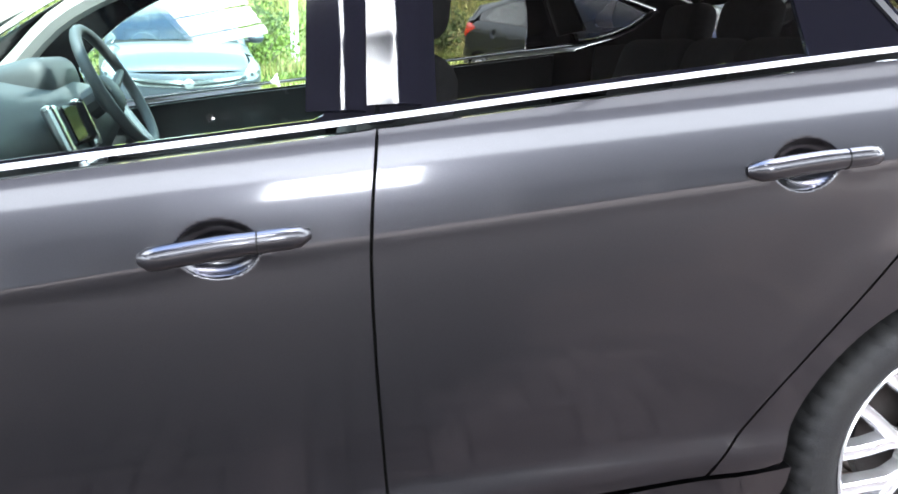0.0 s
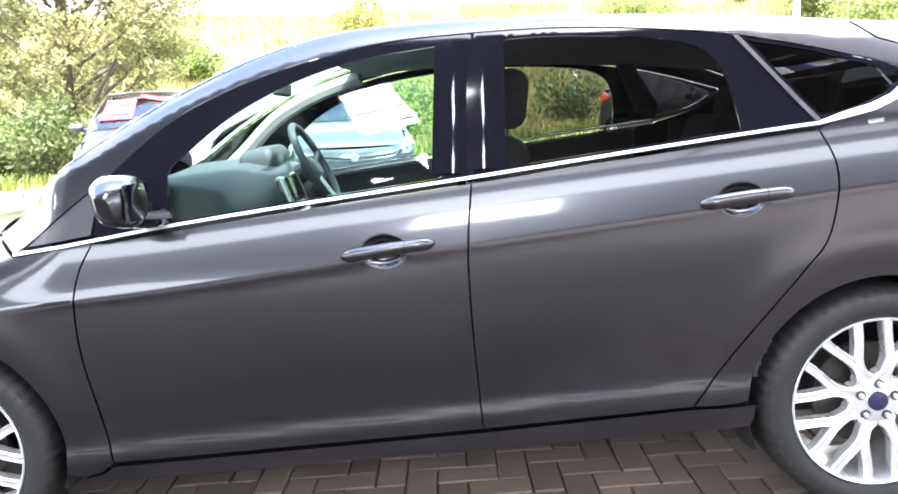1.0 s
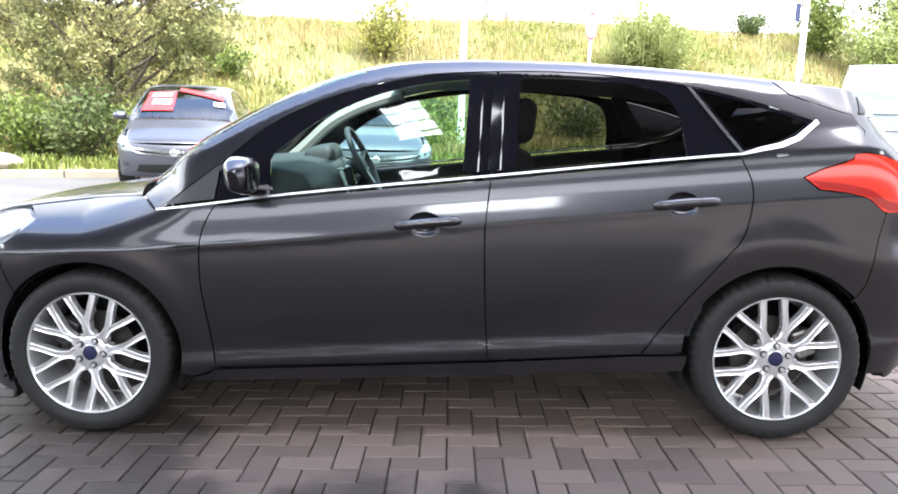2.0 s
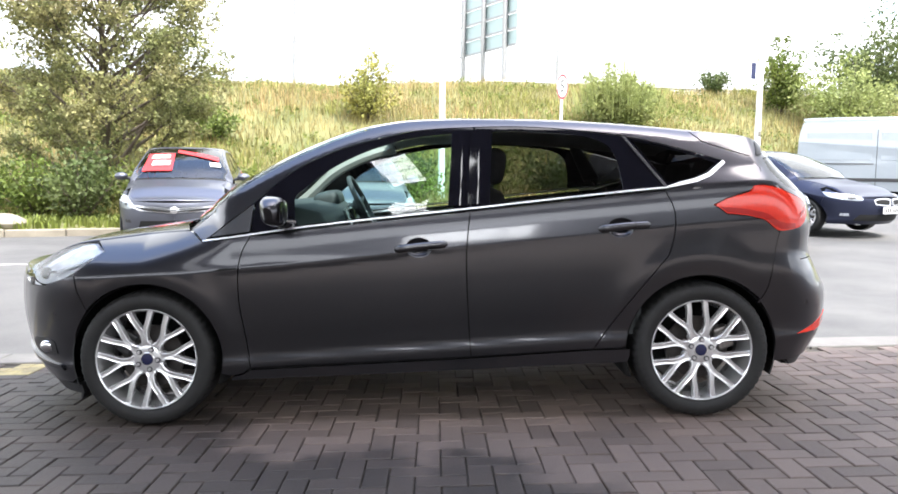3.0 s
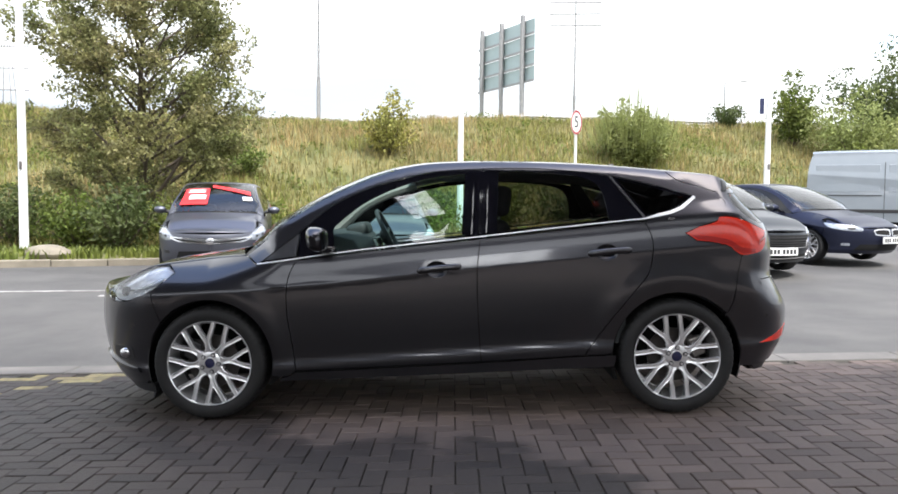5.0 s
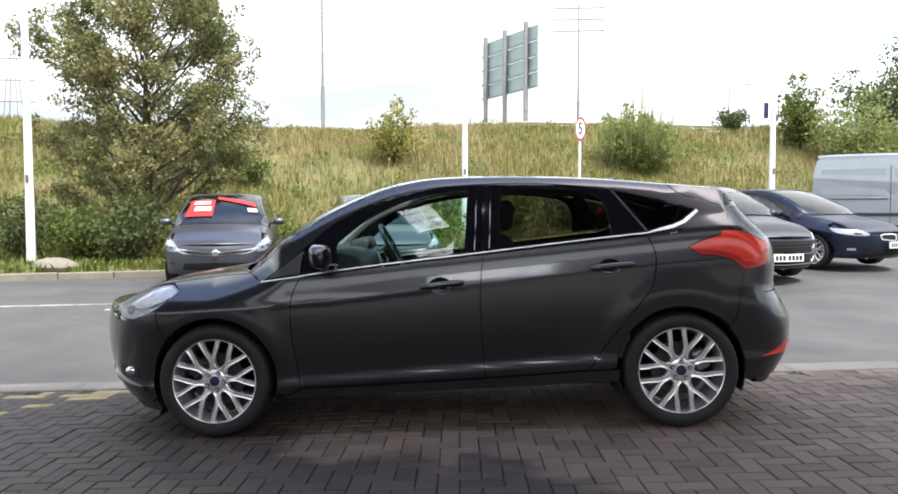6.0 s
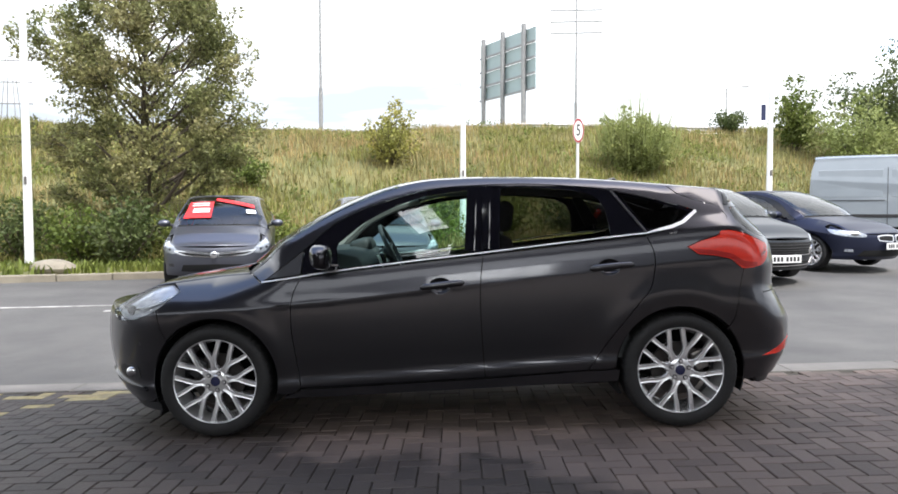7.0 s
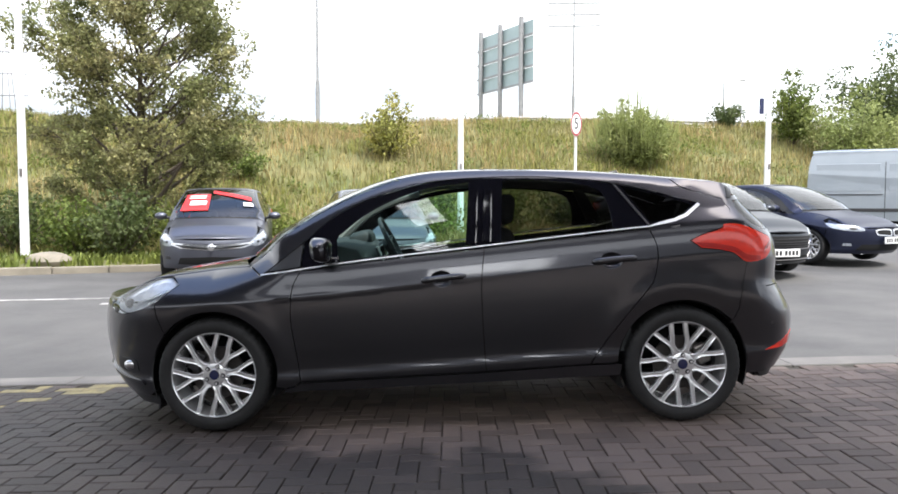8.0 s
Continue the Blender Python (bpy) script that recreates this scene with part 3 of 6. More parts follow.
DOOR_FRONT = smooth_line([(-.830, .277), (-.848, .441), (-.869, .600), (-.868, .744), (-.851, .829), (-.811, .907)])
DOOR_MID = smooth_line([(.223, .312), (.216, .446), (.209, .643), (.210, .834), (.230, 1.006)])
DOOR_REAR = smooth_line([(.806, .340), (.945, .528), (1.103, .719), (1.164, .799), (1.189, .911), (1.186, 1.000), (1.151, 1.087)])
WX, WZ, ARCH = 1.324, .325, .362


def off_side(d):
    """The body side moved outwards by d."""
    def place(u, z):
        p = surf(u, z)
        a = np.clip(F0 - u, 0, 1)*math.pi/2
        c = np.clip(u - R0, 0, 1)*math.pi/2
        p = p.copy()
        p[..., 0] += d*(np.sin(c) - np.sin(a))
        p[..., 1] -= d*np.cos(a)*np.cos(c)
        return p
    return place


def top_line(f, a, b, n, drop=0.0):
    return [(x, float(f(x)) - drop) for x in np.linspace(a, b, n)]


def crowned(edge, us, crown, lean, ny=17, lift=0.0):
    """A skin between the two upper body edges, bowed up across and leaning forward in the middle."""
    verts, faces = [], []
    for u in us:
        x, y, z = surf(u, edge(u))
        h = max(-y, 1e-4)
        for k in range(ny):
            s = -math.cos(math.pi*k/(ny - 1))
            edge_drop = .014 if k in (0, ny - 1) else 0
            verts.append((x - lean(u)*(1 - s*s), h*s*(.990 if edge_drop else 1), z + lift - edge_drop + crown(u)*(1 - abs(s)**2.6)**0.75))
    for i in range(len(us) - 1):
        for k in range(ny - 1):
            a = i*ny + k
            faces.append((a, a + ny, a + ny + 1, a + 1))
    return verts, faces


def make_wheel(car, x, s, y_face, turn, caliper):
    """An eight Y-spoke alloy wheel; s is -1 on the near side of the car and 1 on the far side."""
    flip = Matrix() if s < 0 else Matrix.Rotation(math.pi, 4, "Z")
    m = Matrix.Translation((x, s*y_face, WZ)) @ flip
    barrel = lathe([(.2415, .004), (.2435, -.006), (.2405, -.010), (.2355, -.006), (.2320, .010), (.228, .05), (.216, .10), (.212, .17), (.220, .2)], 96)
    wheel = part("wheel", barrel, ALLOY, car, "silver alloy wheel", True)
    wheel.matrix_basis = m
    # tyre with notched shoulders
    prof = [(.240, .006), (.2445, -.004), (.254, -.012), (.278, -.018), (.304, -.012), (.3165, .002), (.3225, .018), (.325, .045), (.3255, .10), (.325, .16), (.3225, .188), (.315, .205), (.29, .218), (.25, .205), (.226, .2)]
    bm = lathe(prof, 216)
    bm.verts.ensure_lookup_table()
    for i, v in enumerate(bm.verts):
        seg, k = divmod(i, len(prof))
        if k in (5, 6, 7) and seg % 4 == 0:
            d = 1 - .0065/math.hypot(v.co.x, v.co.z)*(1.0 if k != 5 else .6)
            v.co.x, v.co.z = v.co.x*d, v.co.z*d
    # raised lettering ring on the side wall
    part("tyre", bm, RUBBER, wheel, "black road tyre with notched tread", True)
    # spokes: eight stems that fork towards the rim, all on one mesh
    bm = bmesh.new()
    for side in (-1, 1):
        line, secs = [], []
        for r, off, y, w in ((.050, 0.5, .014, .0215), (.064, 0.6, .011, .0255), (.071, 0.6, .010, .0262), (.076, 0.7, .009, .0220), (.082, 0.8, .008, .0168), (.091, 1.1, .007, .0150), (.105, 1.6, .006, .0138), (.120, 2.4, .004, .0132), (.136, 4.2, .002, .0130), (.154, 6.8, .001, .0128), (.176, 9.4, .000, .0126), (.204, 11.4, .000, .0128), (.236, 12.7, .001, .0140)):
            a = side*radians(off)
            line.append((r*math.cos(a), y, r*math.sin(a)))
            secs.append([(-w, -.034), (-w, -.004), (-w*.72, .0015), (-w*.3, -.0005), (w*.3, -.0005), (w*.72, .0015), (w, -.004), (w, -.034)])
        sweep([Vector(p) for p in line], secs, bm, up=(0, -1, 0))
    spoke = part("spoke", bm, ALLOY, wheel)
    for k in range(8):
        ob = spoke if k == 0 else spoke.copy()
        if k:
            scene.collection.objects.link(ob)
        ob.matrix_basis = Matrix.Rotation(-radians(turn + 45*k), 4, "Y")
    hub = lathe([(.0, .004), (.030, .004), (.034, .008), (.060, .009), (.068, .014), (.072, .05), (.05, .06)], 48)
    part("hub", hub, ALLOY, wheel, smooth=True)
    cap = lathe([(.0, -.0015), (.020, -.001), (.0275, .001), (.029, .006)], 32)
    part("centre_cap", cap, BLUE, wheel, "dark blue centre cap", True)
    for k in range(5):
        a = radians(turn - 31 + 72*k)
        c, d = .050*math.cos(a), .050*math.sin(a)
        bm = rod((c, .012, d), (c, -.004, d), .0095, .008, 6)
        part("wheel_nut", bm, ALLOY, wheel)
        part("nut_well", rod((c, .012, d), (c, .0045, d), .0135, .0135, 16), TRIM, wheel)
    part("brake_disc", lathe([(.06, .075), (.150, .075), (.150, .098), (.06, .098)], 48, closed=True), DISC, wheel, smooth=False)
    bm = rbox(.075, .06, .11, pose(.135, .085, 0), .012)
    bm.transform(Matrix.Rotation(-radians(caliper), 4, "Y"))
    part("brake_caliper", bm, STEEL if caliper < 90 else TRIM, wheel)
    return wheel


def make_door(car, s, name, outline, scoop, belt_span, surround, pane, glass, grip):
    """A side door: skin, window frame, pane, inner card and handle."""
    flip = s > 0
    door = emit_mesh(name, *patch_mesh(outline, 0.0,   .022, .0028, .016, extra=[(scoop[0], scoop[1], .075, .056, .0042)], flip=flip), PAINT, car, "dark grey metallic door skin")
    emit_mesh("window_frame", *patch_mesh(surround, -.004, .03, .002, .012, holes=[pane], flip=flip), PIANO, door, "gloss black window frame")
    g = emit_mesh("window_pane", *patch_mesh(pane, -.009, .05, 0, .004, flip=flip), glass, door, "tinted side window")
    g.visible_shadow = False
    # grip: a bar that bows out of the skin
    (x0, z0), (x1, z1) = grip
    line, secs = [], []
    for i in range(17):
        t = i/16
        x, z = x0 + (x1 - x0)*t, z0 + (z1 - z0)*t + .003*math.sin(math.pi*t)
        e = min(1.0, math.sin(math.pi*min(max(t, .0), 1.0))*3.2 + .12)
        y0 = -float(half(x, z + .05)) - .004
        w = (.0180 if t < .62 else .0170)*(0.50 + 0.50*min(1, math.sin(math.pi*t)*6 + .15))
        line.append((x, (y0 - .020*min(1, e))*(-s), z))
        secs.append([(w*.75*math.cos(a), w*math.sin(a)) for a in np.linspace(0, 2*math.pi, 13)[:-1]])
    part("door_handle", sweep(line, secs), PAINT, door, "grey bar handle over a scooped recess", True)
    slot = sweep([Vector(line[11]) + Vector((0, 0, 0)), Vector(line[11]) + Vector((.0025, 0, 0))], [(p*1.06, q*1.06) for p, q in secs[11]])
    part("handle_joint", slot, SEAM, door)
    return door


def make_hatchback():
    car = thing("hatchback_car", "dark grey metallic five-door hatchback parked on block paving", "car", FORECOURT @ pose(0, CY, 0))
    blade = smooth_line([(-1.76, .268), (-1.95, .288), (-2.15, .318), (-2.40, .335)], 5) + smooth_line([(-2.40, .352), (-2.15, .337), (-1.95, .308), (-1.78, .292)], 5)
    for s in (-1, 1):
        emit_mesh("bumper_blade", *patch_mesh(blade[::-1], .014, .02, 0, .016, flip=s > 0), PAINT, car, "raised lower edge of the front bumper")
    for s in (-1, 1):
        flip = s > 0
        # wings
        wing = DOOR_FRONT + [(-1.047, .877), (-1.117, .928)] + top_line(bonnet_edge, -1.135, -1.600, 12) + [(-1.530, .840), (-1.600, .786), (-1.655, .746), (-1.640, .667), (-1.600, .566)] + arc_line(-WX, WZ, ARCH, 138, -12, 34) + [(-.919, .238), (-.867, .249)]
        ob = emit_mesh("front_wing", *patch_mesh(wing[::-1], 0.0, .022, .0024, .02, flip=flip), PAINT, car, "dark grey metallic front wing")
        # front door
        door_top = top_line(belt, .230, -.811, 24, .013)
        sill_front = [(DOOR_FRONT[0][0] + (DOOR_MID[0][0] - DOOR_FRONT[0][0])*i/10, DOOR_FRONT[0][1] + (DOOR_MID[0][1] - DOOR_FRONT[0][1])*i/10) for i in range(11)]
        surround = [(-.812, .928)] + top_line(belt, -.788, .225, 12, -.004) + [(.231, 1.023), (.261, 1.406)] + top_line(daylight, .252, -.800, 26) 
        pane = [(-.602, .954)] + top_line(belt, -.578, .135, 10, -.010) + [(.151, 1.026), (.176, 1.381)] + smooth_line([(.174, 1.383), (-.059, 1.358), (-.254, 1.306), (-.442, 1.217), (-.601, 1.096)]) + [(-.613, 1.070)]
        make_door(car, s, "front_door", sill_front + DOOR_MID[1:] + door_top[1:-1] + DOOR_FRONT[::-1][:-1], SCOOPS[0], None, surround, pane, GLASS_CLEAR, ((-.125, .833), (.117, .856)))
        # rear door
        rear_top = top_line(belt, 1.147, .233, 24, .013)
        sill_rear = [(DOOR_MID[0][0] + .004 + (DOOR_REAR[0][0] - DOOR_MID[0][0] - .004)*i/6, DOOR_MID[0][1] + (DOOR_REAR[0][1] - DOOR_MID[0][1])*i/6) for i in range(7)]
        surround = [(.234, 1.022)] + top_line(belt, .254, 1.136, 14, -.004) + [(1.151, 1.106), (.976, 1.352)] + top_line(daylight, .962, .264, 16)
        pane = [(.325, 1.039)] + top_line(belt, .353, .939, 10, -.012) + smooth_line([(.955, 1.095), (.950, 1.173), (.936, 1.247), (.905, 1.304), (.845, 1.340), (.748, 1.363), (.531, 1.384), (.397, 1.388), (.348, 1.385)], 4)
        make_door(car, s, "rear_door", sill_rear + DOOR_REAR[1:] + rear_top[1:-1] + DOOR_MID[::-1][:-1], SCOOPS[1], None, surround, pane, GLASS_DARK, ((.831, .913), (1.069, .932)))
        # body side with rear quarter and roof rail in one pressing
        side = top_line(roof_edge, -1.119, 1.306, 60) + [(1.367, 1.320), (1.445, 1.292), (1.582, 1.247), (1.625, 1.189), (1.593, 1.113), (1.550, 1.083), (1.447, 1.052), (1.373, 1.019), (1.433, .974), (1.547, .962), (1.588, .947), (1.630, .909), (1.660, .887), (1.635, .772), (1.600, .621), (1.575, .548)] + arc_line(WX, WZ, ARCH, 41, 176, 34) + [(.926, .343), (.812, .341)] + DOOR_REAR[1:] + [(1.162, 1.094), (1.228, 1.112), (1.306, 1.130), (1.373, 1.157), (1.452, 1.220)] + top_line(daylight, 1.441, -1.016, 60) + [(-1.048, .883)]
        emit_mesh("body_side", *patch_mesh(side, 0.0, .022, .0024, .02, flip=flip), PAINT, car, "dark grey metallic rear quarter and roof rail")
        # fixed rear quarter window
        surround = [(1.160, 1.106), (1.228, 1.121), (1.305, 1.138), (1.372, 1.165), (1.441, 1.222)] + top_line(daylight, 1.431, .984, 12)
        pane = [(1.166, 1.124), (1.227, 1.132), (1.293, 1.148), (1.353, 1.172), (1.413, 1.215), (1.312, 1.253), (1.186, 1.294), (1.089, 1.319), (1.019, 1.333)]
        q = emit_mesh("quarter_window_frame", *patch_mesh(surround, -.004, .03, .002, .012, holes=[pane], flip=flip), PIANO, car, "gloss black quarter window frame")
        emit_mesh("quarter_pane", *patch_mesh(pane, -.008, .05, 0, .004, flip=flip), GLASS_BLACK, q).visible_shadow = False
        rib = [(p[0], p[1]) for p in ((.974, 1.356), (.991, 1.353), (1.165, 1.108), (1.151, 1.106))]
        emit_mesh("window_seal", *patch_mesh(rib[::-1], .002, .03, 0, .01, flip=flip), TRIM, car, "grey rubber window seal")
        # bowed gloss covers on the centre pillar
        for xa, xb, za, zb in ((.192, .219, 1.031, 1.390), (.278, .301, 1.038, 1.394)):
            line, secs = [], []
            for t in np.linspace(0, 1, 12):
                p = surf(xa + (xb - xa)*t, za + (zb - za)*t)
                line.append((p[0], p[1]*(-s), p[2]))
            arc = [(a, .0035*(1 - (a/.024)**2) + .001) for a in np.linspace(-.024, .024, 9)]
            sec = arc + [(.067, -.007), (.020, -.008)]
            bm = sweep([Vector(p) for p in line], [(-a, b) for a, b in sec], up=(0, s, .45))
            part("pillar_cover", bm, PIANO, car, "gloss black centre pillar cover", True)
        slot = [(-.995, .744), (-.877, .751), (-.877, .760), (-.947, .757)]
        emit_mesh("crease_slot", *patch_mesh(slot, .0015, .02, 0, .006, flip=flip), SEAM, car, "dark slot at the start of the body crease")
        badge = [(1.280, 1.093), (1.321, 1.097), (1.321, 1.107), (1.280, 1.103)]
        emit_mesh("side_badge", *patch_mesh(badge, .003, .02, 0, .006, flip=flip), CHROME, car, "small bright badge")
        # triangle trim in front of the door mirror
        tri = [(-1.011, .901), (-.818, .926)] + [(-.807, 1.054)] + top_line(daylight, -.825, -.995, 6)
        emit_mesh("mirror_triangle", *patch_mesh(tri, -.004, .03, .001, .01, flip=flip), TRIM, car, "dark plastic triangle trim")
        # bright waistline strip
        low = top_line(belt, -1.048, 1.154, 60, .003)
        up = top_line(belt, 1.154, -1.048, 60, -.005)
        emit_mesh("waist_strip", *patch_mesh(low + [(1.228, 1.113), (1.306, 1.128), (1.373, 1.154), (1.456, 1.216), (1.448, 1.230), (1.363, 1.169), (1.300, 1.145), (1.227, 1.129)] + up, .004, .02, 0, .012, flip=flip), STRIP, car, "satin chrome waistline strip")
        # sill
        sill = [(-.925, .216), (-.451, .227), (.252, .247), (.971, .270), (.983, .297), (.986, .337), (.809, .334), (.223, .303), (-.830, .266), (-.867, .245), (-.919, .234)]
        emit_mesh("sill", *patch_mesh(sill, 0.0, .03, .002, .05, flip=flip), PAINT, car, "dark grey side sill")
        # dark structure behind the panel gaps
        shell = [(-.918, .249), (.971, .288)] + arc_line(WX, WZ, ARCH + .008, 186, 40, 20) + [(1.578, .584), (1.650, .886), (1.549, 1.041), (1.302, 1.114)] + top_line(belt, 1.136, -1.015, 30, .02) + [(-1.511, .858), (-1.620, .730), (-1.600, .582)] + arc_line(-WX, WZ, ARCH + .008, 136, -10, 20)
        emit_mesh("inner_shell", *patch_mesh(shell, -.030, .05, 0, 0, flip=flip), SEAM, car, "dark inner body structure")
        # headlamp
        lamp = smooth_line([(-1.536, .840), (-1.620, .779), (-1.700, .725), (-1.840, .680), (-1.950, .679), (-2.035, .710)], 4) + smooth_line([(-2.020, .733), (-1.970, .761), (-1.860, .818), (-1.720, .870), (-1.620, .879)], 4)
        house = emit_mesh("headlamp", *patch_mesh(lamp[::-1], -.035, .03, .004, 0, flip=flip), HOUSING, car, "clear headlamp with a dark projector")
        emit_mesh("lens", *patch_mesh(lamp[::-1], .001, .03, .002, .03, flip=flip), GLASS_LENS, house).visible_shadow = False
        c = surf(-1.870, .730)
        bm = ball(Matrix.Translation((c[0] + .012, (c[1] + .035)*(-s), c[2] + .002)) @ Matrix.Diagonal((.029, .029, .029, 1)), 20, 12)
        part("projector", bm, PIANO, house, "dark projector lens", True)
        trim = smooth_line([(-1.600, .815), (-1.720, .769), (-1.840, .745), (-1.990, .756)], 4) + smooth_line([(-1.970, .744), (-1.840, .735), (-1.720, .755), (-1.620, .794)], 4)
        emit_mesh("light_strip", *patch_mesh(trim, -.022, .03, 0, .01, flip=flip), CHROME, house, "bright light strip")
        # fog lamp in the bumper corner
        fog = smooth_line([(-1.800, .344), (-1.920, .329), (-1.990, .349), (-1.980, .402), (-1.900, .416), (-1.810, .406), (-1.800, .344)], 4)[:-1]
        fl = emit_mesh("fog_lamp", *patch_mesh(fog[::-1], .004, .02, 0, .02, flip=flip), TRIM, car, "fog lamp with a bright reflector")
        c = surf(-1.860, .376)
        part("reflector", ball(Matrix.Translation((c[0] - .003, (c[1] - .003)*(-s), c[2])) @ Matrix.Diagonal((.038, .022, .030, 1)), 16, 10), CHROME, fl, "", True)
        # tail lamp
        lampr = smooth_line([(1.376, 1.019), (1.447, 1.050), (1.550, 1.080), (1.572, 1.107), (1.670, 1.097), (1.810, 1.056), (1.938, 1.025)], 4) + smooth_line([(1.932, .989), (1.900, .946), (1.830, .910), (1.730, .894), (1.658, .891), (1.625, .910), (1.583, .948), (1.529, .965), (1.433, .976)], 4)
        tl = emit_mesh("tail_lamp", *patch_mesh(lampr[::-1], .005, .02, .001, .03, flip=flip), RED_LENS, car, "red wraparound tail lamp")
        emit_mesh("lamp_backing", *patch_mesh(lampr[::-1], -.032, .03, -.004, 0, flip=flip), SEAM, tl)
        emit_mesh("lower_lens", *patch_mesh(smooth_line([(1.399, 1.009), (1.467, 1.004), (1.548, .993), (1.600, .974), (1.660, .935), (1.770, .924)], 3) + [(1.770, .900), (1.670, .897), (1.630, .914), (1.588, .952), (1.530, .970), (1.435, .982)], .0065, .02, .001, .006, flip=flip), RED_DARK, tl, "darker red lower lens")
        emit_mesh("clear_band", *patch_mesh([(1.810, .946), (1.920, .989), (1.925, 1.004), (1.820, .970)], .0075, .02, 0, .006, flip=flip), GLASS_LENS, tl)
        # rear bumper reflector
        emit_mesh("bumper_reflector", *patch_mesh([(1.760, .392), (1.930, .396), (2.090, .415), (2.120, .478), (1.990, .450)], .004, .02, 0, .01, flip=flip), RED_LENS, car, "red bumper reflector")
        # parking sensors and badge
        for u, z in ((-1.770, .547), (1.800, .545)):
            p = surf(u, z)
            part("parking_sensor", rod((p[0], (p[1] - .001)*(-s), z), (p[0], (p[1] + .01)*(-s), z), .010, seg=14), PAINT, car)
        # wheel arch liner
        for wx in (-WX, WX):
            bm = lathe([(.355, -.012), (.366, .0), (.372, .05), (.372, .34), (.05, .34)], 48, arc=radians(222), start=radians(-21))
            bm.transform(Matrix.Translation((wx, 0, WZ)) @ (Matrix.Translation((0, -.855, 0)) if s < 0 else Matrix.Translation((0, .855, 0)) @ Matrix.Rotation(math.pi, 4, "Z")))
            part("arch_liner", bm, SEAM, car, "black wheel arch liner", True)
        # door mirror
        line = [(-.665, .855, 1.005), (-.668, .90, 1.015), (-.672, .93, 1.023), (-.678, .98, 1.023), (-.682, 1.02, 1.019), (-.685, 1.045, 1.013)]
        secs = []
        for w, h in ((.028, .020), (.040, .040), (.054, .066), (.056, .068), (.046, .056), (.020, .028)):
            secs.append([(math.copysign(abs(math.cos(a))**.6, math.cos(a))*w, math.copysign(abs(math.sin(a))**.65, math.sin(a))*h + .010*math.cos(a)) for a in np.linspace(0, 2*math.pi, 21)[:-1]])
        bm = sweep([(x, y*s, z) for x, y, z in line], secs)
        mir = part("door_mirror", bm, PAINT, car, "grey door mirror housing", True)
        part("mirror_glass", rbox(.010, .14, .10, pose(-.634, .965*s, 1.019), .005), PIANO, mir)
        bm = sweep([(-.63, .84*s, .960), (-.645, .90*s, .965), (-.66, .94*s, .972)], [(a*1.0, b*.6) for a, b in circle(.04, 12)])
        part("mirror_arm", bm, PIANO, mir, smooth=True)
    # wheels
    make_wheel(car, -WX, -1, .882, 96.5, 150)
    make_wheel(car, WX, -1, .882, 117.5, 20)
    make_wheel(car, -WX, 1, .882, 60, 150)
    make_wheel(car, WX, 1, .882, 100, 20)
    # bonnet, screen and roof
    us = np.concatenate([-2.55 + .62*(1 - np.cos(np.linspace(0, math.pi/2, 14)))**1.0, np.linspace(-1.90, -1.13, 22)])
    hood = crowned(bonnet_edge, us, lambda u: .034*min(1, float(-surf(u, bonnet_edge(u))[1])/.75)**2, lambda u: .15*min(max((u + 1.75)/.6, 0), 1), 21)
    emit_mesh("bonnet", *hood, PAINT, car, "dark grey metallic bonnet")
    screen = crowned(roof_edge, np.linspace(-1.083, -.248, 18), lambda u: .030, lambda u: .15 - .05*(u + 1.1)/.8, 17, .002)
    w = emit_mesh("windscreen", *screen, GLASS_CLEAR, car, "tinted windscreen")
    w.visible_shadow = False
    cowl = crowned(roof_edge, np.linspace(-1.123, -1.062, 4), lambda u: .012, lambda u: .15, 13, -.012)
    emit_mesh("cowl", *cowl, TRIM, car, "black plastic cowl below the windscreen")
    for y0 in (-.05, .42):
        line = [(-1.23 + abs(y0 + .25*k/6)*.10, y0 + .3*k/6, .957 - .02*k/6) for k in range(7)]
        part("wiper", sweep(line, circle(.008, 6)), TRIM, car, "black windscreen wiper")
    us = np.concatenate([np.linspace(-.248, 1.57, 40), np.linspace(1.60, 2.57, 20)])
    top = crowned(roof_edge, us, lambda u: .036*min(1, float(-surf(u, roof_edge(u))[1])/.55)**2, lambda u: .10*min(max((.1 - u)/.4, 0), 1), 21)
    emit_mesh("roof", *top, PAINT, car, "dark grey metallic roof")
    liner = crowned(roof_edge, np.linspace(-.207, 1.53, 20), lambda u: .02, lambda u: .08*min(max((.1 - u)/.4, 0), 1), 11, -.035)
    emit_mesh("headliner", *liner, LINER, car, "pale fabric headliner")
    fin = sweep([(1.05, 0, 1.440), (1.10, 0, 1.450), (1.14, 0, 1.460), (1.165, 0, 1.437)], [circle(.016, 8, .4), circle(.014, 8, .8), circle(.009, 8, 1.2), circle(.008, 8, 1)])
    part("aerial", fin, TRIM, car, "small black roof aerial", True)
    # roof spoiler sides with black fins
    for s in (-.966, 1.016):
        wing = top_line(roof_edge, 1.311, 1.710, 12) + [(1.722, 1.317), (1.675, 1.274), (1.625, 1.253), (1.582, 1.248), (1.445, 1.293), (1.368, 1.322)]
        sp = emit_mesh("roof_spoiler", *patch_mesh(wing[::-1], .001, .02, .0008, .02, flip=s > 0), PAINT, car, "grey roof spoiler end with a black fin")
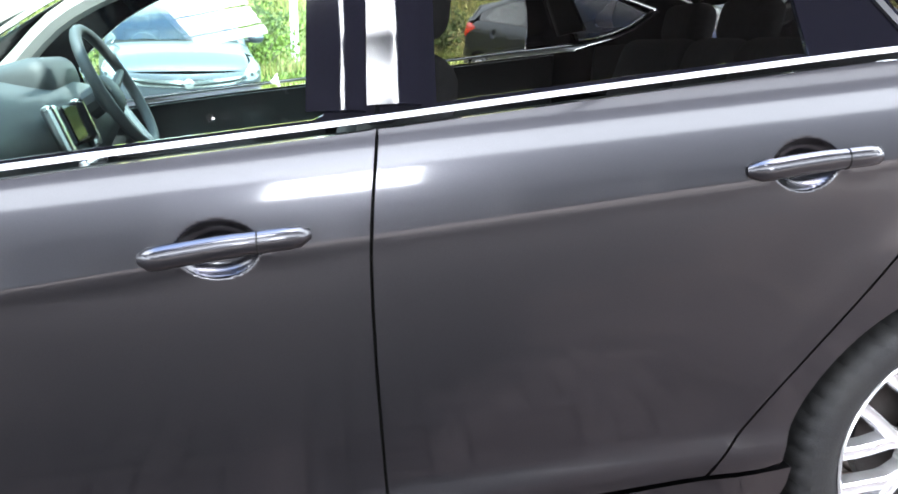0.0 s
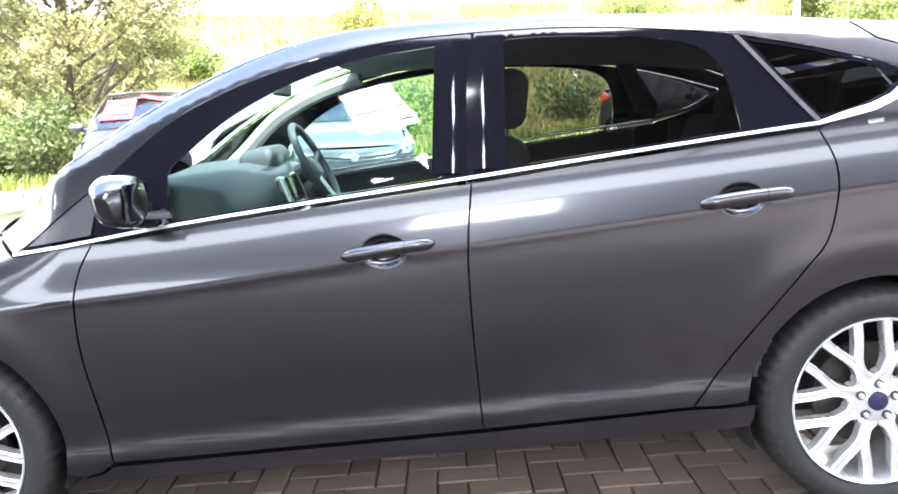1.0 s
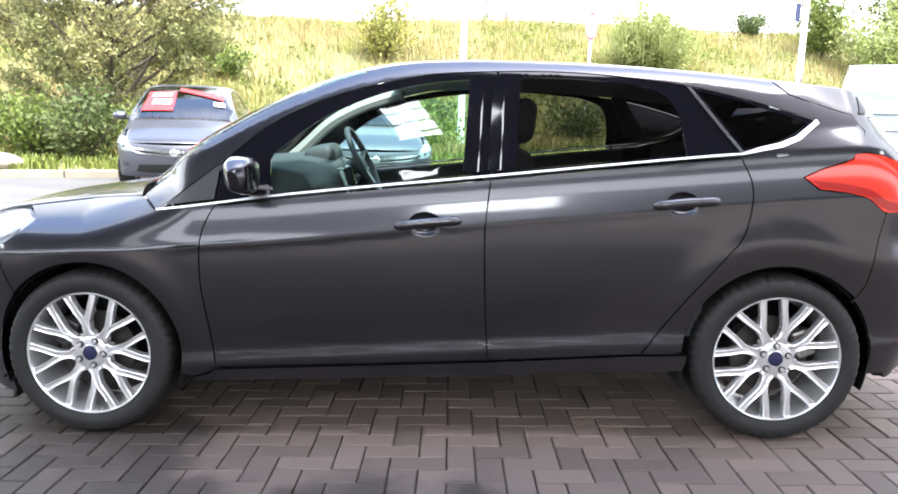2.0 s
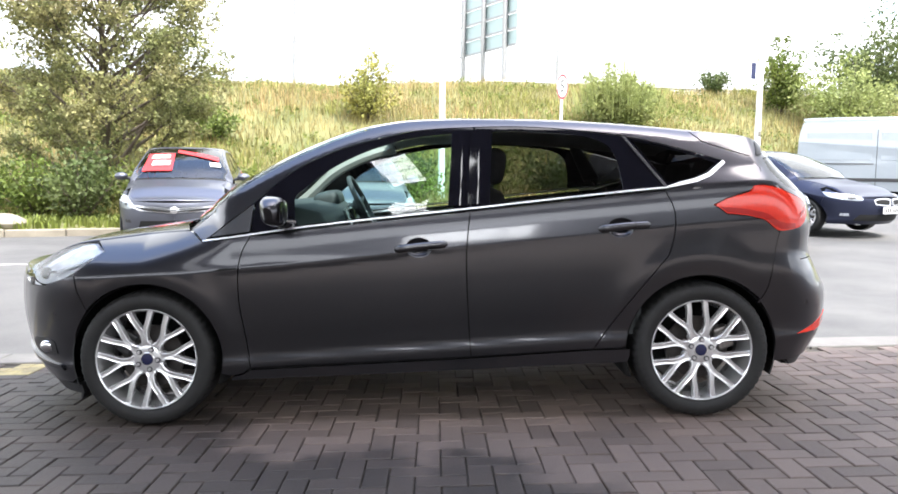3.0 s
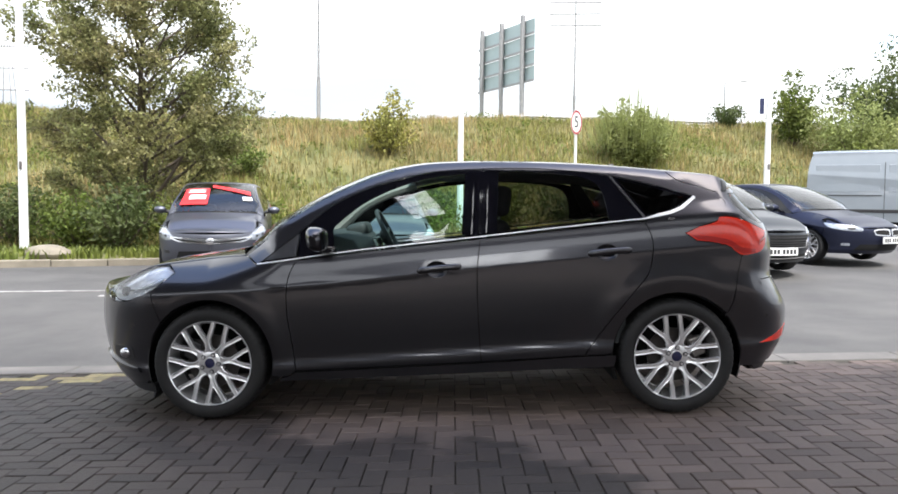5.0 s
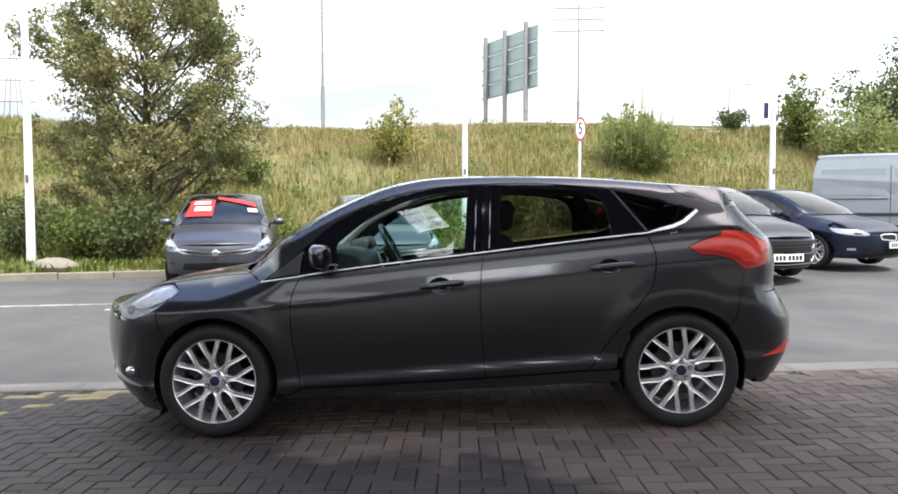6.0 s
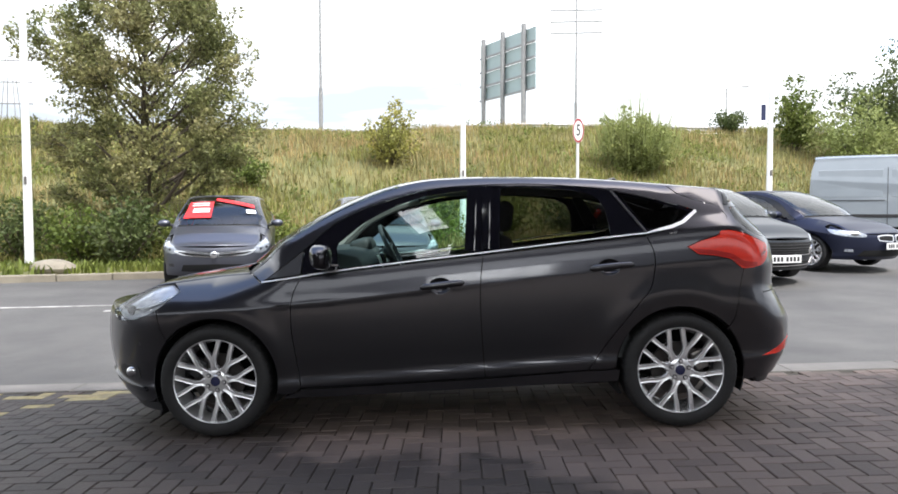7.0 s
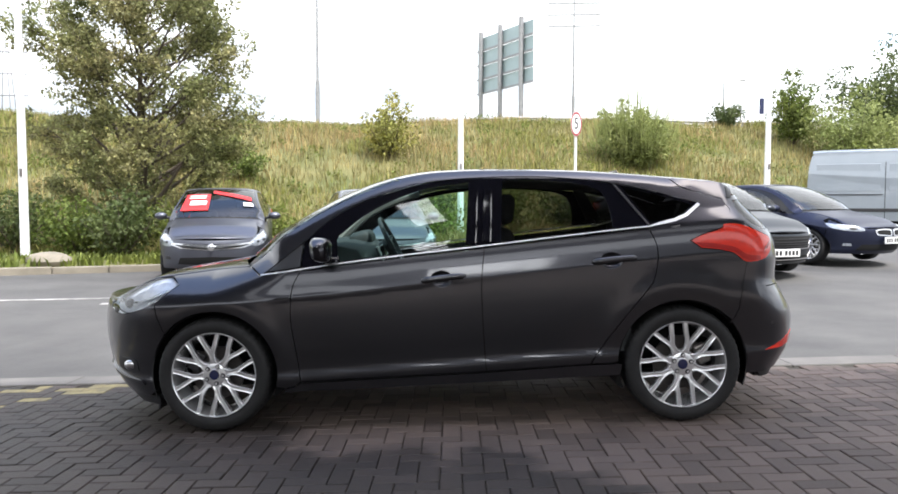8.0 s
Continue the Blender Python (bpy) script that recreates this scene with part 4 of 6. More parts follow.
        fin = [(1.635, 1.252), (1.710, 1.319), (1.870, 1.313), (1.770, 1.281), (1.710, 1.252)]
        emit_mesh("side_fin", *patch_mesh(fin[::-1], .005, .03, 0, .02, flip=s > 0), PIANO, sp, "black side fin")
    # tailgate and rear window
    gate = [(1.572, 1.247), (1.630, 1.260), (2.570, 1.300), (2.570, .765), (1.830, .752), (1.820, .903), (1.905, .946), (1.940, .989), (1.942, 1.027), (1.810, 1.058), (1.672, 1.100), (1.573, 1.112), (1.627, 1.189)]
    glass = [(1.705, 1.237), (2.569, 1.266), (2.569, 1.070), (1.900, 1.065), (1.770, 1.104), (1.705, 1.173)]
    emit_mesh("tailgate", *both_sides(patch_mesh(gate, 0.0, .03, .002, .01, holes=[glass])), PAINT, car, "dark grey metallic tailgate")
    emit_mesh("rear_window", *both_sides(patch_mesh(glass, -.006, .04, 0, 0)), GLASS_DARK, car, "dark tinted rear window").visible_shadow = False
    rb = [(1.575, .546), (1.602, .621), (1.637, .772), (1.662, .887), (1.820, .903), (1.830, .748), (2.570, .761), (2.570, .312), (2.170, .295), (1.820, .266), (1.670, .265)] + arc_line(WX, WZ, ARCH, -10, 40, 14)
    emit_mesh("rear_bumper", *both_sides(patch_mesh(rb[::-1], 0.0, .03, -.0012, .08)), PAINT, car, "dark grey rear bumper")
    low = [(1.770, .262), (1.850, .262), (2.170, .289), (2.570, .306), (2.570, .246), (2.070, .224), (1.830, .231)]
    emit_mesh("rear_valance", *both_sides(patch_mesh(low[::-1], -.012, .04, 0, .05)), TRIM, car, "black rear valance")
    # front bumper, grille and lip
    fb = arc_line(-WX, WZ, ARCH, 139, 194, 14) + [(-1.750, .207), (-1.950, .202), (-2.550, .225), (-2.550, .765), (-2.200, .756), (-2.045, .734), (-2.040, .710), (-1.950, .673), (-1.840, .675), (-1.700, .719), (-1.660, .744), (-1.644, .667)]
    mouth = [(-2.240, .644), (-2.549, .669), (-2.549, .382), (-2.300, .371)]
    emit_mesh("front_bumper", *both_sides(patch_mesh(fb, 0.0, .022, -.0010, .03, holes=[mouth])), PAINT, car, "dark grey front bumper")
    grille = emit_mesh("grille", *both_sides(patch_mesh(mouth, -.03, .04, 0, 0)), SEAM, car, "black trapezoid grille with bars")
    for k in range(5):
        z = .395 + .05*k
        line = [tuple(surf(u, z) + np.array((.018, 0, 0))) for u in np.linspace(-2.27, -2.55, 8)]
        line += [(x, -y, zz) for x, y, zz in line[-2::-1]]
        part("grille_bar", sweep(line, circle(.007, 8, 1.5)), CHROME, grille, "chrome grille bar", True)
    lip = [(-1.700, .152), (-2.000, .152), (-2.550, .173), (-2.550, .220), (-1.950, .197), (-1.750, .201), (-1.690, .206)][::-1]
    emit_mesh("front_lip", *both_sides(patch_mesh(lip, -.006, .03, 0, .04)), TRIM, car, "black lower front lip")
    for s in (-.966, 1.016):
        bm = rbox(.012, .16, .09, pose(-1.665, .77*s, .165, 0, 8, 0), .004)
        part("wheel_deflector", bm, TRIM, car, "black rubber wheel deflector")
    # floor pan
    part("floor_pan", rbox(3.3, 1.36, .05, pose(.02, 0, .245), .02), SEAM, car, "dark underbody")
    for x in (-1.74, 1.765):
        part("under_tray", rbox(.03, 1.56, .34, pose(x, 0, .40), .005), SEAM, car, "black inner panel behind the wheel arch")
    make_cabin(car)
    return car


def make_cabin(car):
    """Dashboard, steering wheel, seats and door cards."""
    dash = [(-1.0, .955), (-.88, 1.02), (-.66, 1.04), (-.52, 1.005), (-.47, .92), (-.53, .82), (-.48, .64), (-.58, .45), (-.95, .45)]
    verts, faces = [], []
    ys = [-.74, -.6, -.42, -.2, 0, .2, .42, .6, .74]
    for y in ys:
        bow = .07*(1 - (y/.74)**2)
        lift = .035*math.exp(-((y - .37)/.16)**2)
        for j, (x, z) in enumerate(dash):
            verts.append((x - bow*(x < -.8) + (.05*math.exp(-(y/.16)**2) if 3 <= j <= 7 else 0), y, z + (lift if 1 <= j <= 3 else 0)))
    n = len(dash)
    for i in range(len(ys) - 1):
        for j in range(n):
            faces.append((i*n + j, (i + 1)*n + j, (i + 1)*n + (j + 1) % n, i*n + (j + 1) % n))
    faces += [tuple(range(n)), tuple(range(len(ys)*n - 1, (len(ys) - 1)*n - 1, -1))]
    d = emit_mesh("dashboard", verts, faces, CABIN, car, "black moulded dashboard")
    part("screen", rbox(.02, .19, .10, pose(-.43, 0, .955, 0, -18, 0), .008), PIANO, d, "dark centre screen")
    for y in (-.115, .115):
        part("vent", rbox(.03, .045, .13, pose(-.44, y, .945, 0, -18, 0), .01), CHROME, d, "silver framed air vent")
    part("centre_stack", rbox(.03, .20, .15, pose(-.42, 0, .80, 0, 14, 0), .012), ALLOY, d, "silver control panel")
    bm = rbox(.16, .32, .12, pose(-.62, .37, 1.045, 0, -14, 0), .045, 4)
    part("binnacle", bm, CABIN, d, "instrument binnacle", True)
    part("glovebox", rbox(.03, .40, .20, pose(-.50, -.42, .66, 0, 14, 0), .012), CABIN, d)
    # steering wheel on the far side
    m = pose(-.41, .37, 1.02, 0, -26, 0)
    bm = bmesh.new()
    pts = [(0, .183*math.cos(a), .183*math.sin(a)) for a in np.linspace(0, 2*math.pi, 41)]
    sweep(pts, circle(.016, 10), bm, up=(1, 0, 0), caps=False)
    bm.transform(m)
    w = part("steering_wheel", bm, CABIN, car, "black leather steering wheel", True)
    bm = ball(m @ Matrix.Translation((-.03, 0, -.01)) @ Matrix.Diagonal((.035, .075, .065, 1)))
    part("wheel_boss", bm, CABIN, w, "", True)
    for a in (15, 165, 270):
        e = (0, .175*math.cos(radians(a)), .175*math.sin(radians(a)))
        bm = rod((-.025, 0, -.01), e, .017, .012, 8)
        bm.transform(m)
        part("wheel_spoke", bm, ALLOY if a == 270 else CABIN, w)
    part("steering_column", rod(m @ Vector((-.03, 0, 0)), m @ Vector((-.25, 0, -.02)), .04, .05), CABIN, car)
    # console
    part("centre_console", rbox(.95, .20, .34, pose(-.05, 0, .45), .04), CABIN, car, "black centre console")
    part("gear_lever", rod((-.22, 0, .62), (-.25, 0, .75), .012, .026), CHROME, car)
    # front seats
    for y in (-.37, .37):
        bm = rbox(.50, .50, .16, pose(-.06, y, .50, 0, -8, 0), .06, 4)
        seat = part("front_seat", bm, CLOTH, car, "charcoal cloth front seat", True)
        bm = rbox(.15, .48, .64, pose(.285, y, .80, 0, 14, 0), .065, 4)
        part("backrest", bm, CLOTH, seat, "", True)
        bm = rbox(.11, .26, .19, pose(.375, y, 1.225, 0, 8, 0), .05, 4)
        part("headrest", bm, CLOTH, seat, "", True)
        for k in (-.06, .06):
            part("headrest_post", rod((.352, y + k, 1.05), (.367, y + k, 1.17), .007), CHROME, seat, "chrome headrest post")
    # rear bench
    bm = rbox(.48, 1.30, .18, pose(.90, 0, .54, 0, -6, 0), .06, 4)
    bench = part("rear_bench", bm, CLOTH, car, "charcoal cloth rear bench", True)
    for y, w in ((-.37, .50), (.02, .28), (.40, .46)):
        part("backrest", rbox(.16, w, .58, pose(1.225, y, .84, 0, 20, 0), .06, 4), CLOTH, bench, "", True)
    for y in (-.36, .0, .36):
        part("headrest", rbox(.09, .24, .13, pose(1.36, y, 1.165, 0, 12, 0), .04, 4), CLOTH, bench, "", True)
    part("parcel_shelf", rbox(.42, 1.10, .03, pose(1.56, 0, 1.075, 0, -2, 0), .01), CABIN, car, "black parcel shelf")
    # door cards and pillar trims
    for s in (-1, 1):
        for x0, x1 in ((-.80, .19), (.27, 1.05)):
            card = [(x0, .36), (x1, .40)] + top_line(belt, x1, x0, 14, .022)
            c = emit_mesh("door_card", *patch_mesh(card, -.060, .06, 0, .03, flip=s > 0), CABIN, car, "black plastic door card")
            emit_mesh("armrest", *patch_mesh([(x0 + .25, .70), (x1 - .05, .74), (x1 - .05, .80), (x0 + .25, .76)], -.10, .06, 0, -.05, flip=s > 0), CLOTH, c)
        line = [surf(u, float(daylight(u)) + .018) for u in np.linspace(-1.0, -.22, 14)]
        line = [(p[0], (p[1] + .036)*(-s), p[2]) for p in line]
        part("pillar_trim", sweep(line, circle(.016 if s < 0 else .036, 8), up=(0, 1, 0)), CABIN if s < 0 else LINER, car, "windscreen pillar trim", True)
        line = [((p[0]) - .015, (p[1] + .085)*(-s), p[2]) for p in (surf(.247 + .04*t, 1.02 + .36*t) for t in np.linspace(0, 1, 6))]
        part("pillar_trim", sweep(line, circle(.05, 8), up=(0, 1, 0)), CABIN, car, "dark centre pillar trim", True)
        inner = [(1.22, .92), (1.64, .92), (1.64, 1.12), (1.5, 1.112), (1.34, 1.105), (1.22, 1.10)]
        emit_mesh("load_bay_trim", *patch_mesh(inner, -.045, .05, 0, .02, flip=s > 0), CABIN, car, "black load bay side trim")
        trim = [(1.06, 1.14), (1.16, 1.16), (1.02, 1.36), (.94, 1.37)]
        emit_mesh("pillar_trim", *patch_mesh(trim, -.05, .05, 0, .03, flip=s > 0), GREYTRIM, car, "grey rear pillar trim")
    part("rear_view_mirror", rbox(.03, .22, .065, pose(-.44, 0, 1.33, 0, 8, 0), .012), CABIN, car, "black interior mirror")
hatchback = make_hatchback()

# ---- other vehicles ----
SCREEN = glazing("parked_screen", (0.62, 0.72, 0.70), 1.75)
RED = surface("red_poster", (0.62, 0.03, 0.03), 0.5, second=(0.5, 0.02, 0.02), scale=8)
BAR = surface("dark_bar", (0.03, 0.03, 0.03), 0.5)


def droop(x, z):
    """These noses fall away lower than the hatchback's."""
    t = min(max((-1.05 - x)/.95, 0), 1)
    return z - .085*t*t*(3 - 2*t)*min(max((z - .3)/.3, 0), 1)


def make_parked(name, label, m, L, W, H, paint, style):
    """A parked car that shows its front: body sides, bonnet, roof, glass, lamps, grille, mirrors and wheels."""
    car = thing(name, label, "car", m, "parked cars")
    k = np.array((L/4.36, W/1.82, H/1.485))

    def put(nm, vf, mat, parent, lab="", smooth=True):
        return emit_mesh(nm, [tuple(np.array((v[0], v[1], droop(v[0], v[2])))*k) for v in vf[0]], vf[1], mat, parent, lab, smooth)
    inner = rbox(3.0*k[0], 1.45*k[1], .44*k[2], pose(.05, 0, .54*k[2]), .1)
    part("inner_body", inner, SEAM, car, "dark inner body")
    for s in (-1, 1):
        flip = s > 0
        side = [(-.919, .228), (.971, .278)] + arc_line(WX, WZ, ARCH, 187, 40, 24) + [(1.610, .621), (1.660, .885)] + [(1.593, 1.021), (1.458, 1.110)] + top_line(belt, 1.412, -1.015, 24, .0) + [(-1.074, .914)] + top_line(bonnet_edge, -1.135, -1.600, 10) + [(-1.530, .840), (-1.660, .744), (-1.600, .566)] + arc_line(-WX, WZ, ARCH, 138, -12, 24)
        sd = put("body_side", patch_mesh(side, 0.0, .05, .001, .03, flip=flip), paint, car)
        for gx in (-.871, .142):
            gap = [(gx, .30), (gx + .006, .30), (gx + .006, float(belt(gx)) - .01), (gx, float(belt(gx)) - .01)]
            put("door_gap", patch_mesh(gap, .002, .05, 0, .004, flip=flip), SEAM, sd)
        surround = top_line(belt, -.993, 1.376, 24, -.002) + [(1.433, 1.214)] + top_line(daylight, 1.422, -.995, 40)
        p1 = [(-.642, .962)] + top_line(belt, -.536, .135, 8, -.02) + [(.170, 1.371)] + [(-.058, 1.348), (-.254, 1.296), (-.441, 1.206), (-.605, 1.085)]
        p2 = [(.312, 1.049)] + top_line(belt, .372, 1.043, 8, -.02) + [(1.272, 1.154), (1.127, 1.296), (.748, 1.362), (.348, 1.376)]
        fr = put("window_frame", patch_mesh(surround, -.004, .06, .001, .01, holes=[p1, p2], flip=flip), PIANO, car)
        for p in (p1, p2):
            put("window_pane", patch_mesh(p, -.008, .1, 0, 0, flip=flip), SCREEN, fr).visible_shadow = False
        rail = top_line(roof_edge, -1.119, 1.530, 50) + [(1.593, 1.117), (1.502, 1.129), (1.446, 1.220)] + top_line(daylight, 1.441, -1.016, 50)
        put("roof_rail", patch_mesh(rail, 0.0, .04, .001, .02, flip=flip), paint, car)
        lampr = [(1.413, 1.015), (1.594, 1.097), (1.930, 1.017), (1.850, .913), (1.660, .895), (1.580, .949)]
        put("tail_lamp", patch_mesh(lampr[::-1], .004, .05, 0, .02, flip=flip), RED_LENS, car)
        # headlamps
        if style == "small":
            lamp = smooth_line([(-1.62, .83), (-1.70, .72), (-1.86, .635), (-2.06, .640), (-2.03, .72), (-1.86, .80), (-1.62, .83)], 4)[:-1]
        elif style == "coupe":
            lamp = smooth_line([(-1.60, .80), (-1.70, .735), (-1.90, .700), (-2.12, .690), (-2.11, .755), (-1.90, .80), (-1.60, .80)], 4)[:-1]
        else:
            lamp = smooth_line([(-1.55, .83), (-1.70, .735), (-1.92, .70), (-2.10, .705), (-2.04, .748), (-1.86, .795), (-1.55, .83)], 4)[:-1]
        hl = put("headlamp", patch_mesh(lamp[::-1], .004, .03, 0, .03, flip=flip), LENSPALE, car, "clear headlamp with a dark inner bezel")
        zc = .70 if style == "small" else .735
        cells = {"small": ((-1.80, .030, .022), (-1.93, .026, .020)), "coupe": ((-2.0, .055, .024),), "saloon": ((-1.83, .026, .016), (-1.97, .026, .014))}[style]
        for uu, ru, rz in cells:
            ring = [(uu + ru*math.cos(a), zc + rz*math.sin(a) - .14*(uu + 1.88)*(-1 if style == "small" else 0)) for a in np.linspace(0, 2*math.pi, 17)[:-1]]
            bz = put("bezel", patch_mesh(ring, .0065, .03, 0, .004, flip=flip), TRIM, hl)
        fog = [(-1.86, .36), (-1.98, .355), (-1.97, .42), (-1.87, .42)]
        put("fog_lamp", patch_mesh(fog[::-1], .005, .04, 0, .02, flip=flip), LENSPALE if style == "coupe" else TRIM, car)
        # door mirror
        bm = ball(Matrix.Translation((-.76*k[0], 1.0*k[1]*s, 1.0*k[2])) @ Matrix.Diagonal((.07, .105, .065, 1)), 14, 10)
        mi = part("door_mirror", bm, paint, car, "", True)
        part("mirror_arm", rod((-.74*k[0], .84*k[1]*s, .965*k[2]), (-.75*k[0], .94*k[1]*s, .975*k[2]), .025), TRIM, mi)
        for wx in (-WX, WX):
            w = make_wheel(car, wx*k[0], s, .882*k[1], 20 + 40*(wx > 0), 20)
            w.matrix_basis = w.matrix_basis @ Matrix.Scale(.97*k[2] if style != "small" else .94, 4)
            w.location.z = .325*(.97*k[2] if style != "small" else .94)
            bm = lathe([(.375, .0), (.375, .34), (.05, .34)], 28, arc=radians(220), start=radians(-20))
            bm.transform(Matrix.Diagonal((k[0], 1, k[2], 1)) @ Matrix.Translation((wx, 0, WZ)) @ (Matrix.Translation((0, -.86*k[1], 0)) if s < 0 else Matrix.Translation((0, .86*k[1], 0)) @ Matrix.Rotation(math.pi, 4, "Z")))
            part("arch_liner", bm, SEAM, car)
    us = np.concatenate([-2.55 + .62*(1 - np.cos(np.linspace(0, math.pi/2, 12))), np.linspace(-1.90, -1.13, 14)])
    put("bonnet", crowned(bonnet_edge, us, lambda u: .045*min(1, float(-surf(u, bonnet_edge(u))[1])/.75)**2, lambda u: .15*min(max((u + 1.75)/.6, 0), 1), 17), paint, car)
    put("windscreen", crowned(roof_edge, np.linspace(-1.083, -.248, 14), lambda u: .030, lambda u: .15 - .05*(u + 1.1)/.8, 13), SCREEN, car, "tinted windscreen").visible_shadow = False
    put("cowl", crowned(roof_edge, np.linspace(-1.123, -1.062, 4), lambda u: .012, lambda u: .15, 13, -.012), TRIM, car)
    us = np.concatenate([np.linspace(-.248, 1.57, 24), np.linspace(1.60, 2.57, 14)])
    put("roof", crowned(roof_edge, us, lambda u: .036*min(1, float(-surf(u, roof_edge(u))[1])/.55)**2, lambda u: .10*min(max((.1 - u)/.4, 0), 1), 15), paint, car)
    gate = [(1.58, 1.36), (2.6, 1.34), (2.6, .78), (1.7, .78), (1.69, .93), (1.6, 1.15)]
    put("tailgate", both_sides(patch_mesh(gate, 0.0, .06, 0, 0)), paint, car)
    rb = [(1.598, .560), (1.667, .80), (2.6, .80), (2.6, .26), (1.70, .25)] + arc_line(WX, WZ, ARCH, -10, 40, 10)
    put("rear_bumper", both_sides(patch_mesh(rb[::-1], 0.0, .06, 0, .03)), paint, car)
    fb = arc_line(-WX, WZ, ARCH, 139, 196, 10) + [(-1.75, .20), (-2.55, .19), (-2.55, .722), (-2.2, .730), (-2.0, .742), (-1.86, .798), (-1.62, .855), (-1.66, .733), (-1.64, .66)]
    put("front_bumper", both_sides(patch_mesh(fb, 0.0, .04, .001, .03)), paint, car)
    # grille and plate
    if style == "small":
        gr = put("grille", both_sides(patch_mesh([(-2.15, .60), (-2.55, .575), (-2.55, .66), (-2.10, .675)][::-1], .004, .04, 0, .02)), SEAM, car, "grille with a broad chrome bar")
        put("chrome_bar", both_sides(patch_mesh([(-2.02, .655), (-2.16, .600), (-2.55, .560), (-2.55, .650), (-2.03, .690)][::-1], .012, .04, 0, .02)), CHROME, gr)
        put("grille_slot", both_sides(patch_mesh([(-2.09, .652), (-2.20, .618), (-2.55, .590), (-2.55, .606), (-2.10, .662)][::-1], .016, .04, 0, .004)), SEAM, gr)
        part("badge", ball(Matrix.Translation((-2.275*k[0], 0, .535*k[2])) @ Matrix.Diagonal((.02, .055, .055, 1)), 16, 10), CHROME, gr, "", True)
        put("lower_intake", both_sides(patch_mesh([(-2.10, .27), (-2.55, .26), (-2.55, .42), (-2.14, .40)][::-1], .004, .05, 0, .02)), SEAM, car)
    elif style == "coupe":
        gr = put("grille", both_sides(patch_mesh(smooth_line([(-2.29, .62), (-2.50, .60), (-2.53, .66), (-2.51, .725), (-2.36, .73), (-2.27, .70), (-2.29, .62)], 4)[:-1][::-1], .010, .04, 0, .02)), CHROME, car, "twin rounded chrome-framed grilles")
        put("grille_mesh", both_sides(patch_mesh(smooth_line([(-2.31, .635), (-2.485, .62), (-2.505, .66), (-2.49, .705), (-2.36, .712), (-2.295, .69), (-2.31, .635)], 4)[:-1][::-1], .014, .04, 0, .01)), SEAM, gr)
        put("lower_intake", both_sides(patch_mesh([(-2.05, .26), (-2.55, .25), (-2.55, .40), (-2.10, .39)][::-1], .004, .05, 0, .02)), SEAM, car)
        py = .50
    else:
        gr = put("grille", both_sides(patch_mesh([(-2.16, .485), (-2.55, .475), (-2.55, .695), (-2.08, .690)][::-1], .004, .04, 0, .02)), SEAM, car, "black grille with a chrome surround")
        for zz in (.52, .565, .61, .655):
            put("grille_slat", both_sides(patch_mesh([(-2.14, zz), (-2.55, zz - .006), (-2.55, zz + .004), (-2.14, zz + .010)][::-1], .010, .05, 0, .006)), TRIM, gr)
        put("chrome_surround", both_sides(patch_mesh([(-2.02, .640), (-2.13, .472), (-2.55, .458), (-2.55, .477), (-2.16, .488), (-2.06, .650)][::-1], .014, .04, 0, .02)), CHROME, gr)
        low_in = put("lower_intake", both_sides(patch_mesh([(-2.0, .24), (-2.55, .23), (-2.55, .33), (-2.06, .335)][::-1], .004, .05, 0, .02)), SEAM, car)
        put("chrome_bar", both_sides(patch_mesh([(-1.90, .40), (-1.98, .262), (-2.55, .250), (-2.55, .268), (-2.02, .282), (-1.93, .41)][::-1], .012, .04, 0, .02)), CHROME, low_in)
        py = .395
    if style != "small":
        px = float(surf(-2.55, py)[0])*k[0] - .028
        pl = part("number_plate", rbox(.016, .52, .111, pose(px, 0, droop(-2.2, py)*k[2]), .003), WHITE, car, "white number plate with dark bars")
        for i in range(7):
            part("plate_bar", rbox(.004, .040, .066, pose(px - .009, -.205 + .062*i + (.03 if i > 3 else 0), droop(-2.2, py)*k[2])), BAR, pl)
    # cabin furniture
    for y in (-.36, .36):
        st = part("front_seat", rbox(.16, .46, .60, pose(.30, y*k[1], .80*k[2], 0, 14, 0), .06, 3), CLOTH, car)
        part("headrest", rbox(.10, .25, .17, pose(.40, y*k[1], 1.19*k[2], 0, 8, 0), .04, 3), CLOTH, st)
    part("dashboard", rbox(.5*k[0], 1.4*k[1], .2, pose(-.78*k[0], 0, .86*k[2]), .06, 3), CABIN, car)
    pts = [(-.40, .36*k[1] + .18*math.cos(a), .88*k[2] + .18*math.sin(a)) for a in np.linspace(0, 2*math.pi, 25)]
    part("steering_wheel", sweep(pts, circle(.015, 6), up=(1, 0, 0), caps=False), CABIN, car)
    return car, k


def on_screen(k, u, s):
    """A point of a parked car's windscreen: u runs up the pillar, s across."""
    x, y, z = surf(u, roof_edge(u))
    h = -y
    return Vector(((x - (.15 - .05*(u + 1.1)/.8)*(1 - s*s))*k[0], h*s*k[1], (z + .030*(1 - abs(s)**2.6)**.75)*k[2])) + Vector((-.012, 0, .010))


